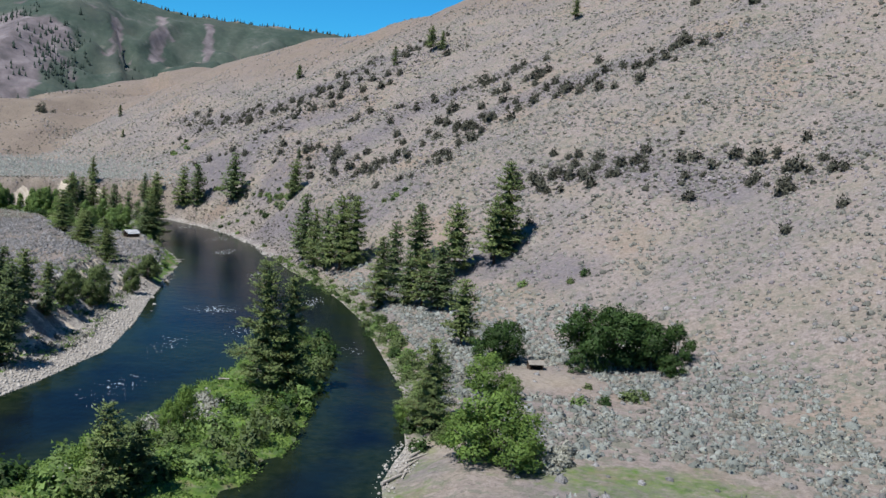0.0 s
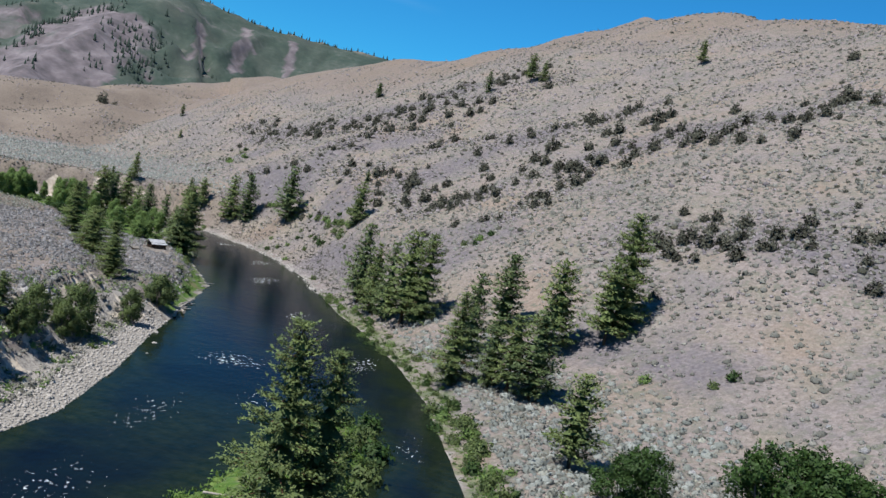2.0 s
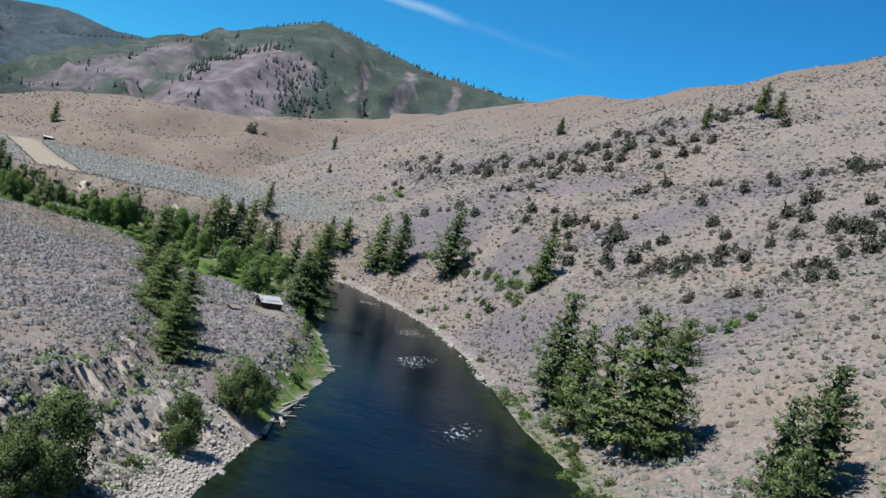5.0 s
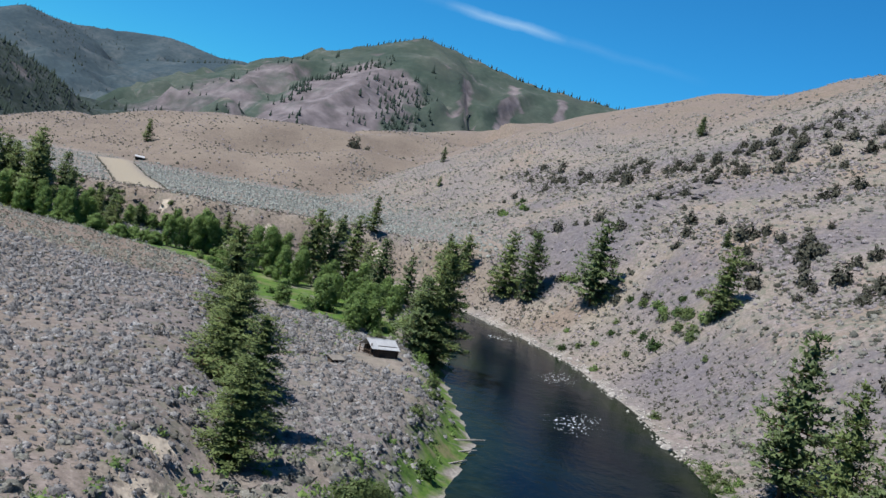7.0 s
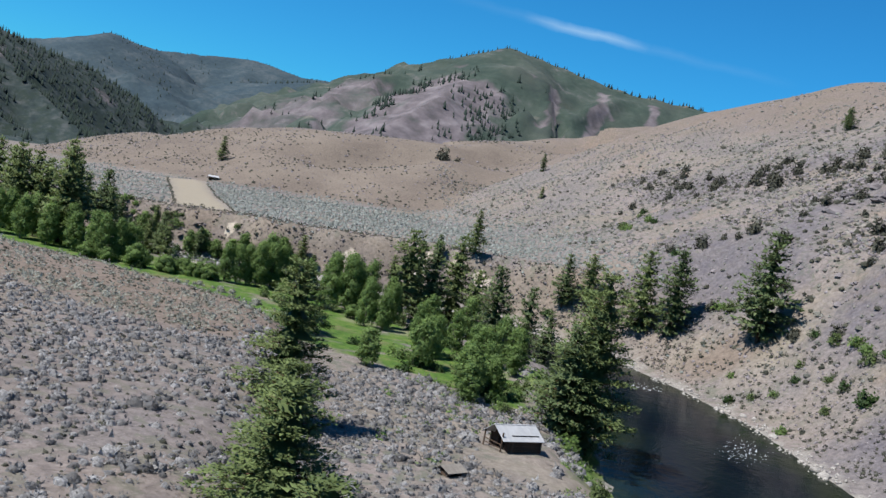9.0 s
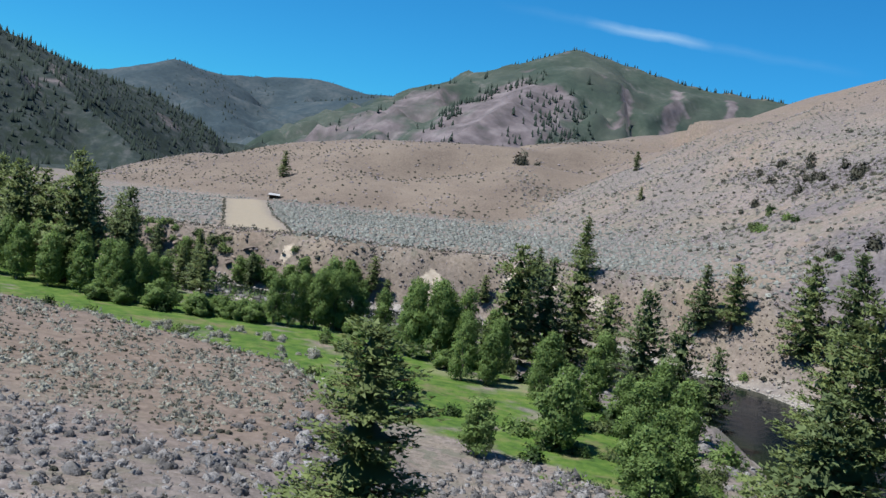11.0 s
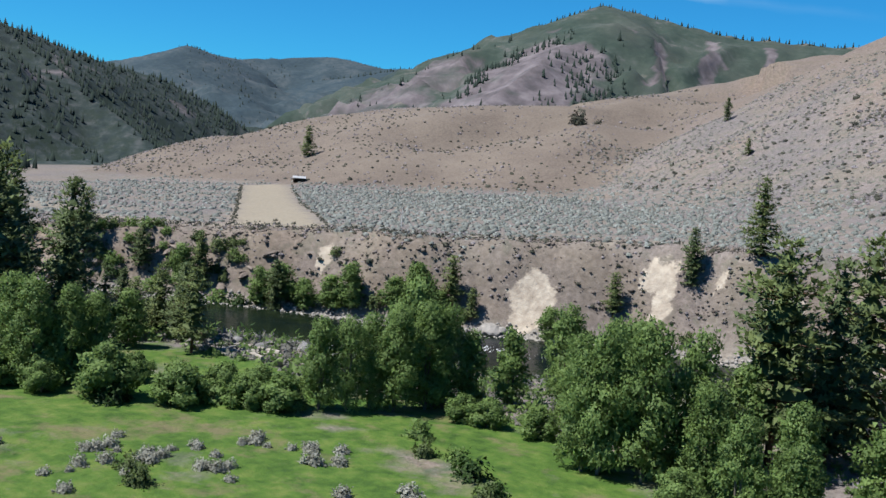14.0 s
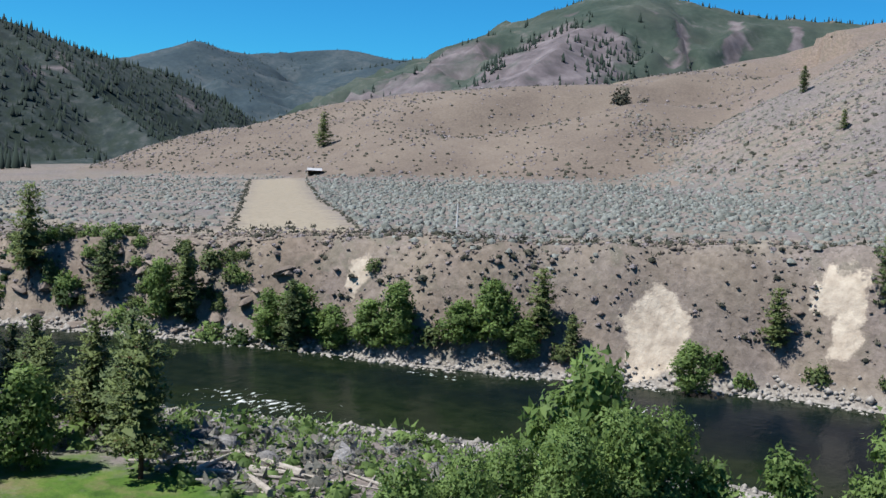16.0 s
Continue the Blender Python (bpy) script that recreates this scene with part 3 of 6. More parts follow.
for streak in ([(-690, 1960), (-661, 1880), (-650, 1800)], [(-648, 2085), (-619, 1995), (-600, 1900)], [(-560, 2120), (-530, 2000)]):
    rock = np.maximum(rock, 0.8 * high * smooth(16, 6, line_distance(GX, GY, streak)[0] + 6 * ripple(GX, GY, 40, 116)))
rock = np.clip(np.maximum(rock, high * smooth(0.5, 0.8, ripple(GX, GY, 120, 110, 4)) * 0.7), 0, 1)
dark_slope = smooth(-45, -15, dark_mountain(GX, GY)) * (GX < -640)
high = np.maximum(high, dark_slope)
green = np.clip(high * (0.95 + 0.1 * ripple(GX, GY, 200, 105)), 0, 1)
brown = smooth(-0.6, 2.2, brown_hill(GX, GY) - bench(GX, GY) + 1.2 * ripple(GX, GY, 14, 121)) * (GX < -285 + 0.75 * (900 - GY)) * (hill(GX, GY) < brown_hill(GX, GY) + 4)
russet = np.clip(brown + 0.7 * smooth(-120, -50, GY + 0.55 * GX - 722 + 15 * ripple(GX, GY, 70, 112)) * (hill(GX, GY) > 25), 0, 1)
russet = np.clip(russet + 0.75 * inside(GX, GY, TERRACE) * smooth(352, 366, GY) * smooth(-146, -158, GX) * smooth(-290, -260, GX) + 0.32 * inside(GX, GY, TERRACE) * (0.8 + 0.5 * ripple(GX, GY, 26, 117)) + 0.55 * bluff_face * (0.8 + 0.6 * ripple(GX, GY, 20, 125)) + 0.9 * smooth(1.0, 0.3, np.hypot((GX + 116) / 15, (GY - 489) / 10)) * ~INNER, 0, 1) * (1 - high)
forest = np.clip(np.maximum(dark_slope, 0.6 * smooth(1900, 2200, far_off)) * (0.7 + 0.5 * ripple(GX, GY, 150, 404, 4)), 0, 1)
# where the far mountains take the painted haze
far_haze = smooth(-25, 0, blue_mountain(GX, GY)) * (GX < -1200)
forest, rock = forest * (1 - 0.75 * far_haze), rock * (1 - far_haze)
brush = np.clip(0.6 + 0.5 * ripple(GX, GY, 60, 106), 0.15, 1) * (1 - bare)
shale = np.zeros(GX.shape)
for line in ([(-118, 598), (-105, 608), (-75, 608), (-45, 596)], [(-66, 474), (-56, 479), (-38, 492), (-14, 504)], [(-100, 548), (-108, 529), (-112, 519)], [(-30, 396), (-20, 378)], [(2, 304), (10, 296)],
             [(22, 284), (30, 276)], [(-84, 436), (-75, 428), (-66, 408)], [(-47, 398), (-39, 383), (-33, 369)], [(40, 336), (59, 313), (76, 298)], [(-95, 540), (-67, 537)], [(5, 440), (30, 448), (60, 425)], [(-142, 543), (-130, 524), (-112, 506)], [(-140, 523), (-123, 511)], [(-169, 643), (-150, 634), (-130, 597)], [(-158, 585), (-150, 575)], [(-94, 484), (-82, 470)], [(-140, 521), (-118, 510)]):
    shale = np.maximum(shale, 0.60 * smooth(17, 2, line_distance(GX, GY, line)[0]))
ny, nx = GX.shape
idx = np.arange(nx * ny).reshape(ny, nx)
quads = np.stack([idx[:-1, :-1], idx[:-1, 1:], idx[1:, 1:], idx[1:, :-1]], -1).reshape(-1, 4)


def surface(x, y):
    """Height of the ground sheet as built, between its grid points."""
    i = np.clip(np.searchsorted(gx, x) - 1, 0, nx - 2)
    j = np.clip(np.searchsorted(gy, y) - 1, 0, ny - 2)
    u, v = (x - gx[i]) / (gx[i + 1] - gx[i]), (y - gy[j]) / (gy[j + 1] - gy[j])
    return (GZ[j, i] * (1 - u) + GZ[j, i + 1] * u) * (1 - v) + (GZ[j + 1, i] * (1 - u) + GZ[j + 1, i + 1] * u) * v


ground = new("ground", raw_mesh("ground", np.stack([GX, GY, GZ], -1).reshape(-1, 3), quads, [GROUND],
                                dict(meadow=meadow, gravel=gravel, bare=bare, scar=scar, green=green, rock=rock, russet=russet, forest=forest, brush=brush, shale=shale, brown=brown * (1 - high), hazy_spruce=0.9 * dark_slope, far_haze=0.9 * far_haze), True))
tagged(ground, "dry tan valley floor and sagebrush hillsides with mountains behind", "ground", kind="structure")

wx, wy = np.arange(-700, 60, 2.5), np.arange(-300, 620, 2.5)
WX, WY = np.meshgrid(wx, wy)
near_river = inside(WX, WY, RIVER) | (np.minimum(line_distance(WX, WY, BANK_IN)[0], line_distance(WX, WY, BANK_OUT)[0]) < 5)
wi = np.arange(WX.size).reshape(WX.shape)
wq = np.stack([wi[:-1, :-1], wi[:-1, 1:], wi[1:, 1:], wi[1:, :-1]], -1).reshape(-1, 4)
wq = wq[near_river.ravel()[wq].all(1)]
foam = np.zeros(WX.shape)
for fx, fy, rx, ry in ((-60, 215, 6, 22), (-48, 235, 9, 16), (-62, 262, 10, 12), (-90, 385, 7, 16), (-103, 430, 6, 18), (-40, 285, 5, 20),
                       (-22, 225, 5, 16), (-245, 472, 11, 4.5), (-239, 493, 6, 2), (-223, 502.5, 5, 2), (-219, 492, 11, 5), (-146, 452, 9, 9), (-89, 393, 5, 9), (-66, 330, 5, 14), (-128, 468, 6, 10), (-57, 175, 8, 26)):
    foam = np.maximum(foam, (0.84 if fy < 240 else 1.13 if fx < -218 else 1.0) * np.exp(-((WX - fx) / rx) ** 2 - ((WY - fy) / ry) ** 2))
edge = np.minimum(line_distance(WX, WY, BANK_IN)[0], line_distance(WX, WY, BANK_OUT)[0])
edge = np.minimum(edge, line_distance(WX, WY, ISLAND + ISLAND[:1])[0])
shallow = np.clip(smooth(9, 1, edge + 3 * ripple(WX, WY, 20, 111)) + 0.8 * np.exp(-((WX + 54) / 9) ** 2 - ((WY - 212) / 20) ** 2)
                  + 0.9 * np.exp(-((WX + 235) / 45) ** 2 - ((WY - 478) / 13) ** 2), 0, 1)
used = np.unique(wq)
remap = np.zeros(WX.size, np.int32)
remap[used] = np.arange(len(used))
wv = np.stack([WX, WY, np.zeros(WX.shape)], -1).reshape(-1, 3)[used]
river = new("water", raw_mesh("water", wv, remap[wq], [WATER], dict(foam=foam.ravel()[used], shallow=shallow.ravel()[used]), True))
tagged(river, "dark blue-green river with white riffles and a bend", "river", kind="structure")

# ---- plants ----
def tufts(rng, centres, point, facing, count, size, spread, flat=0.5, loose=0.6, turned=0.5, squash=1.0):
    """Leaf tufts: count pointed blades round each centre, running about along point, their flat sides turned about towards facing. Vertices, faces and soft normals."""
    c, o, n = np.repeat(centres, count, 0), np.repeat(point, count, 0), np.repeat(facing, count, 0)
    s = np.repeat(size, count)[:, None] * rng.uniform(0.6, 1.25, (len(c), 1))
    d = o + rng.normal(0, loose, c.shape)
    d /= np.linalg.norm(d, axis=1, keepdims=True) + 1e-6
    side = np.cross(d, n + rng.normal(0, turned, c.shape))
    side /= np.linalg.norm(side, axis=1, keepdims=True) + 1e-6
    base = c + rng.normal(0, spread, c.shape) * s * (1, 1, squash)
    v = np.stack([base + side * s * flat, base - side * s * flat, base + d * s], 1)
    face = np.cross(v[:, 1] - v[:, 0], v[:, 2] - v[:, 0])
    face /= np.linalg.norm(face, axis=1, keepdims=True) + 1e-9
    away = (face * n).sum(1) < 0
    v[away] = v[away][:, [1, 0, 2]]
    face[away] *= -1
    out = n / (np.linalg.norm(n, axis=1, keepdims=True) + 1e-9)
    soft = 0.40 * face + 0.60 * out
    soft /= np.linalg.norm(soft, axis=1, keepdims=True) + 1e-9
    v = v.reshape(-1, 3)
    return v, np.arange(len(v)).reshape(-1, 3), np.repeat(soft, 3, 0)


def stalk(points, radii, sides=6):
    """A tapered stem through points, as vertices and quads."""
    v, q = [], []
    for i, (p, r) in enumerate(zip(points, radii)):
        for k in range(sides):
            a = 2 * math.pi * k / sides
            v.append((p[0] + r * math.cos(a), p[1] + r * math.sin(a), p[2]))
    for i in range(len(points) - 1):
        for k in range(sides):
            q.append((i * sides + k, i * sides + (k + 1) % sides, (i + 1) * sides + (k + 1) % sides, (i + 1) * sides + k))
    return v, q


def limb(p, q, r):
    """A thin three-sided limb from p to q."""
    p, q = Vector(p), Vector(q)
    d = (q - p).normalized()
    a = d.orthogonal().normalized()
    b = d.cross(a)
    ring = [a, -0.5 * a + 0.87 * b, -0.5 * a - 0.87 * b]
    v = [p + w * r for w in ring] + [q + w * r * 0.3 for w in ring]
    return [tuple(w) for w in v], [(0, 1, 4, 3), (1, 2, 5, 4), (2, 0, 3, 5)]


def wood_mesh(name, pieces, mat):
    v, q = [], []
    for pv, pq in pieces:
        n = len(v)
        v += pv
        q += [tuple(i + n for i in f) for f in pq]
    return raw_mesh(name, v, q, [mat], None, True)


def pine(seed, needles, wide=0.22, bare_low=0.10, layers=19, open_crown=0.0, fine=1.0):
    """A conifer 20 m high: tapered trunk, layers of spreading boughs that fan out into needle tufts. Uneven outline and gaps."""
    rng = np.random.RandomState(seed)
    H = 20.0
    bend = rng.normal(0, 0.10, 2)
    stem = [(bend[0] * k * k * 2, bend[1] * k * k * 2, H * k * 0.985) for k in np.linspace(0, 1, 8)]
    pieces = [stalk([(x, y, z - 0.35 * (z == 0)) for x, y, z in stem], [0.34 * (1 - k) ** 0.85 + 0.02 for k in np.linspace(0, 1, 8)], 8)]
    centres, outs, faces, sizes, boughs = [], [], [], [], []
    sway = rng.uniform(0, 6.28, 3)
    for layer in range(layers):
        k = (layer + rng.uniform(-0.25, 0.25)) / (layers - 0.6)
        k = min(max(k, 0.0), 0.985)
        z = H * (bare_low + (1 - bare_low) * k ** 0.93)
        reach = H * wide * (1 - k) ** 0.60 * min(1.0, 0.62 + k * 2.0) * (1 + 0.20 * math.sin(8 * k + sway[0]) + 0.14 * math.sin(21 * k + sway[1]))
        start = rng.uniform(0, 6.28)
        count = 9 if k < 0.75 else 6
        for i in range(count):
            if rng.rand() < open_crown:
                continue
            a = start + 2 * math.pi * i / count + rng.uniform(-0.3, 0.3)
            length = reach * rng.uniform(0.62, 1.20) + 0.3
            d = np.array([math.cos(a), math.sin(a), -0.20 + 0.55 * k + rng.uniform(-0.12, 0.10)])
            across = np.array([-math.sin(a), math.cos(a), 0.0])
            root = np.array([bend[0] * (z / H) ** 2 * 2, bend[1] * (z / H) ** 2 * 2, z + rng.uniform(-0.3, 0.3)])
            if length > 0.9:
                pieces.append(limb(root, root + d * length * 0.9, 0.05 + 0.012 * length))
            n = max(3, int(length * 2.05))
            shade = rng.rand()
            for f in np.linspace(0.22, 1.0, n) ** 0.8:
                side = rng.uniform(-1, 1) * 0.34 * length * (1.25 - f)
                c = root + d * length * f + across * side + (0, 0, 0.10 * length * f * f + rng.normal(0, 0.07))
                centres.append(c)
                outs.append(d * 0.9 + across * side * 0.6 + np.array([0, 0, 0.16]))
                faces.append(d * 0.42 + np.array([0, 0, 0.80]))
                # tint rises towards the tips: the crown's inner shade put into colour
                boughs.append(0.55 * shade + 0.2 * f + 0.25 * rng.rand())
                sizes.append(0.52 + 0.12 * rng.rand() + 0.05 * (1 - k))
    blades = int((5 if fine == 1 else 6.2) * fine ** 1.7)
    v, f, soft = tufts(rng, np.array(centres), np.array(outs), np.array(faces), blades, np.array(sizes) * 1.08 / fine, 0.56 * fine ** 0.8, 0.36, 0.50, 0.32, 0.55)
    # the close inner foliage: a ragged skirt under every second layer, tinted dark as the crown's inner shade
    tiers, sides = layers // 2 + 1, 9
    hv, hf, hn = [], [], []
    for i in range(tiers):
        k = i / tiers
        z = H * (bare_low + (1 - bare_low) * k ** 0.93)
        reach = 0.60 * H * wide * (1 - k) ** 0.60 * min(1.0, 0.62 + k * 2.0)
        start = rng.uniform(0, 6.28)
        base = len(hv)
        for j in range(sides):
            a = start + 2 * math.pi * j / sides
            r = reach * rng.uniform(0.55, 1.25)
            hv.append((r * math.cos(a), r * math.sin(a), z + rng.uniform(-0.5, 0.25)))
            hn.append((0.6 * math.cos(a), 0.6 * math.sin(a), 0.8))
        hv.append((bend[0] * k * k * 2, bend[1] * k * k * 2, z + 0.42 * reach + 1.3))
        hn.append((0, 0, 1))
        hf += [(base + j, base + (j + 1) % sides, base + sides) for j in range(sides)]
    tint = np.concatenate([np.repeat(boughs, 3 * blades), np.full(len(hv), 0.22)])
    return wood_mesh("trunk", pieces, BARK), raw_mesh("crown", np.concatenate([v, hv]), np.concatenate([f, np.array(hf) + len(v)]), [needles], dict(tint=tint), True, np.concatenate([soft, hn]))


def broadleaf(seed, leaves, tall=1.0, lobes=12, stems=3, low=0.18, size=0.42, thick=1.0):
    """A leafy tree 10 m high: several leaning stems, lobes of small leaf tufts with gaps between."""
    rng = np.random.RandomState(seed)
    H = 10.0
    pieces, centres, outs, sizes, lobe_shade = [], [], [], [], []
    for s in range(stems):
        a = 2 * math.pi * s / stems + rng.uniform(-0.4, 0.4)
        lean = rng.uniform(0.06, 0.16) * H / tall
        pts = [(math.cos(a) * lean * k, math.sin(a) * lean * k, H * 0.75 * k - 0.3 * (k == 0)) for k in np.linspace(0, 1, 5)]
        pieces.append(stalk(pts, [0.17 * (1 - 0.8 * k) for k in np.linspace(0, 1, 5)], 6))
    for i in range(lobes):
        k = (i + 0.5) / lobes
        a = i * 2.4 + rng.uniform(-0.5, 0.5)
        z = H * (low + (0.92 - low) * k)
        spread = H * 0.30 / tall * math.sin(math.pi * (0.22 + 0.74 * k)) * rng.uniform(0.7, 1.15)
        c = np.array([math.cos(a) * spread, math.sin(a) * spread, z])
        r = H * rng.uniform(0.13, 0.20) / tall ** 0.5
        pieces.append(limb((c[0] * 0.15, c[1] * 0.15, max(z - 1.6, 0.5)), c, 0.06))
        n = int(95 * thick * (r / 1.6) ** 2)
        d = rng.normal(0, 1, (n, 3))
        d /= np.linalg.norm(d, axis=1, keepdims=True)
        shell = rng.uniform(0.45, 1.08, (n, 1))
        keep = d[:, 2] > -0.75
        centres.append((c + d * shell * r * (1, 1, 0.9))[keep])
        outs.append((d + (0, 0, 0.3))[keep])
        lobe_shade.append(np.full(keep.sum(), rng.rand()))
        sizes.append(rng.uniform(size * 0.8, size * 1.3, keep.sum()))
    centres, outs, sizes = np.concatenate(centres), np.concatenate(outs), np.concatenate(sizes)
    v, f, soft = tufts(rng, centres, rng.normal(0, 1, centres.shape), outs + centres * (0.12, 0.12, 0), 5, sizes, 0.60, 0.40, 0.6, 0.4)
    tint = np.repeat(0.5 * np.concatenate(lobe_shade) + 0.5 * rng.uniform(0, 1, len(centres)), 15)
    return wood_mesh("trunk", pieces, GREY_BARK), raw_mesh("crown", v, f, [leaves], dict(tint=tint), True, soft)


def tree(name, meshes, parts, label, category, group):
    base = tagged(new(name), label, category, group)
    for part_name, me in zip(parts, meshes):
        part(part_name, me, base)
    return base


def plant(protos, places, unit, seed, sink=0.12):
    """Sets out one tree a place (x, y, height), in turn from the prototypes; the first use of each is the prototype itself."""
    rng = random.Random(seed)
    fresh = [True] * len(protos)
    for i, (x, y, high, *wide) in enumerate(places):
        k = (i * 7 + i // len(protos)) % len(protos)
        w = wide[0] if wide else 1.0
        s = high / unit
        m = pose(x, y, max(height(x, y), -0.1) - sink * s, 0, 0, rng.uniform(0, 360)) @ Matrix.Diagonal((s * w * rng.uniform(0.9, 1.12), s * w * rng.uniform(0.9, 1.12), s, 1))
        if fresh[k]:
            protos[k].matrix_basis, fresh[k] = m, False
        else:
            copy = copy_thing(protos[k], Matrix())
            copy.matrix_basis = m
    for ob, unused in zip(protos, fresh):
        if unused:
            for o in (*ob.children_recursive, ob):
                bpy.data.objects.remove(o)


PINE_LABEL = "tall green ponderosa pine with reddish trunk by the river"
WOOD_PARTS = ("trunk", "crown")
pines = [tree("pine_tree", pine(s, NEEDLES if s % 2 else NEEDLES_DARK, w, b, n, o), WOOD_PARTS, PINE_LABEL, "pine tree", "pines along the river")
         for s, w, b, n, o in ((1, 0.24, 0.07, 15, 0.0), (2, 0.22, 0.06, 16, 0.0), (3, 0.25, 0.15, 14, 0.08), (4, 0.23, 0.07, 15, 0.04), (5, 0.26, 0.19, 13, 0.14), (6, 0.23, 0.10, 15, 0.05))]
PINES_EAST = [(-38.3, 118, 12, 1.2), (-36, 122, 9, 1.3), (2.2, 225, 14.6, 1.2), (-19.5, 302, 18.3),
              (-9.2, 272.5, 15.8, 1.15), (-4.6, 268.6, 17.8, 1.15), (-13.3, 314.6, 19, 1.15), (-1.7, 297.8, 20.9, 1.15), (-13.2, 275, 14.3, 1.15), 
              (9.5, 297, 19, 1.1), (-56.5, 365, 23), (-50, 349, 19, 0.95), (-39.5, 334, 24), (-45, 341, 21, 0.9), (-75.5, 449, 16), (-111.5, 489, 23, 1.15)]
PINES_BEND = [(-141, 507.5, 19), (-132.5, 503, 20), (-120.5, 387.5, 14, 1.3), (-155.7, 513, 13.5), (-162, 513.5, 13.3), (-190.4, 519.6, 11.2), (-199.5, 517.3, 8.7), (-209.8, 513.1, 6.7),
              (-171.3, 442.6, 17.5), (-168.2, 447.8, 16), (-167, 456, 17.6), (-173.5, 452, 15), (-158.7, 447.7, 12.5), (-148, 449, 14), (-141, 441, 10.5), (-242.7, 425.6, 20.8)]
PINES_UPSTREAM = [(-148.5, 432, 15), (-256, 440, 19), (-233.2, 445.6, 8), (-227.5, 441, 8.6), (-258.8, 444, 16), (-250, 436, 15), (-265, 432, 17), (-270, 440, 16), (-262, 436, 17),
                  (-268, 446, 18), (-249, 444, 16), (-276, 438, 18), (-245, 431, 17), (-252, 429, 15), (-238, 434, 13), (-259, 428, 18)]
PINES_BLUFF = [(-291.8, 484.2, 11.4), (-80, 180, 14), (-86.5, 204, 12, 1.2), (-83, 190, 14, 1.25), (-86, 172, 12, 1.2), (-88, 197, 12, 1.25), (-84.5, 211, 6.5, 1.4), (-89, 222, 6, 1.4),
               (-282.3, 487.6, 7.6), (-272.2, 490.6, 8.7), (-258, 492.5, 8), (-232.3, 503, 8), (-228.6, 503.1, 5.2), (-231.9, 444.3, 8.2), (-237.2, 446.2, 7.4), (-242.7, 446.1, 6.6),
               (-236.1, 441.5, 6.5)]
PINES_SLOPE = [(-248.5, 448.8, 6.2), (-305, 472, 9), (-435, 733, 13.2), (-258, 750, 8.6), (-234.5, 689.5, 5.4), (-119, 687, 7.8), (-28, 578, 14), (-22, 577, 10), (-47, 575, 10.5),
               (-30, 590, 6), (-118, 683, 8.9), (47.7, 558.6, 11.5), (-76.5, 449, 10.8), (-80.6, 483, 5.3), (-320, 470, 12), (-335, 468, 13)]
plant(pines, PINES_EAST + PINES_BEND + PINES_UPSTREAM + PINES_BLUFF + PINES_SLOPE, 20.0, 11)


# those that the path passes close over carry finer needles
near_pines = [tree("pine_tree", pine(s, NEEDLES, w, b, n, o, 1.8), WOOD_PARTS, PINE_LABEL, "pine tree", "pines along the river") for s, w, b, n, o in ((7, 0.23, 0.05, 15, 0.0), (8, 0.22, 0.04, 16, 0.04))]
PINES_NEAR = [(-32.1, 179.2, 22.8, 1.0), (-28.2, 183, 20, 0.95), (-137, 348.8, 14.6, 1.5), (-116.3, 315.6, 11.8, 1.75), (-118.8, 319.2, 11, 1.6), (-106, 303.2, 11.5, 1.7), (-101.3, 292.8, 9.5, 1.6), (-118.6, 391.8, 22.5, 1.08), (-122, 398, 19, 1.2),
              (12.5, 303, 26, 1.1), (-34.5, 330, 23), (-20.8, 275, 19, 1.15), (-1.5, 163, 14.8, 1.25)]
plant(near_pines, PINES_NEAR, 20.0, 19)
# leafy trees
LEAFY = "leafy green cottonwood on the river bank beside the meadow"
cottonwoods = [tree("cottonwood_tree", broadleaf(s, LEAVES, t, n, 3, 0.12, 0.38), WOOD_PARTS, LEAFY, "tree", "cottonwoods by the meadow")
               for s, t, n in ((21, 1.8, 18), (22, 1.45, 17), (23, 2.1, 18), (24, 1.6, 17))]
COTTONWOODS = [(-151, 392.5, 5.6, 1.1), (-147.2, 402, 7.5, 1.1), (-132.5, 386, 5.2, 1.2), (-136, 396, 4.6, 1.2), (-140, 404, 5.5), (-151.5, 416, 6.5), (-202, 441.5, 11, 0.8), (-197.1, 443, 7, 0.9), (-194.6, 446, 7.1, 0.9), (-162, 436, 7), (-156, 440, 8), (-144, 427, 7.5), (-173, 441, 8), (-132, 393, 6, 1.1), (-150, 412, 5, 1.2), (-143, 416, 6.5, 1.2), (-139, 420, 7, 1.1), (-134.5, 390, 6.8, 1.2), (-137, 404, 6, 1.25), (-147.5, 405, 5.5, 1.2)]
COTTONWOODS_NEAR = [(-226.7, 421.2, 9.1, 0.85), (-224.9, 423.4, 8.8, 0.8), (-224.8, 426, 7.7, 0.8), (-229.3, 421.3, 9.4, 0.85), (-204.8, 431.5, 7.6, 0.85), 
                    (-180.8, 432.2, 10.8, 0.8), (-177.8, 433, 11.4, 0.8), (-175.2, 436, 10.7, 0.75), (-185.4, 439.5, 8.8, 0.9), (-180.2, 437, 11, 0.9), (-173.5, 433, 8, 1.0), (-190, 447.5, 9.4, 0.9), (-187, 451, 8.6, 0.9), (-184, 447.5, 8.4, 0.9), (-187.5, 444, 7.6, 0.9), (-167, 429.8, 8.2, 0.85), (-169.3, 424.8, 8, 0.85), (-166.2, 425.6, 7, 0.9), (-156.8, 420.3, 6.8, 0.8), (-182, 432, 9, 0.85)]
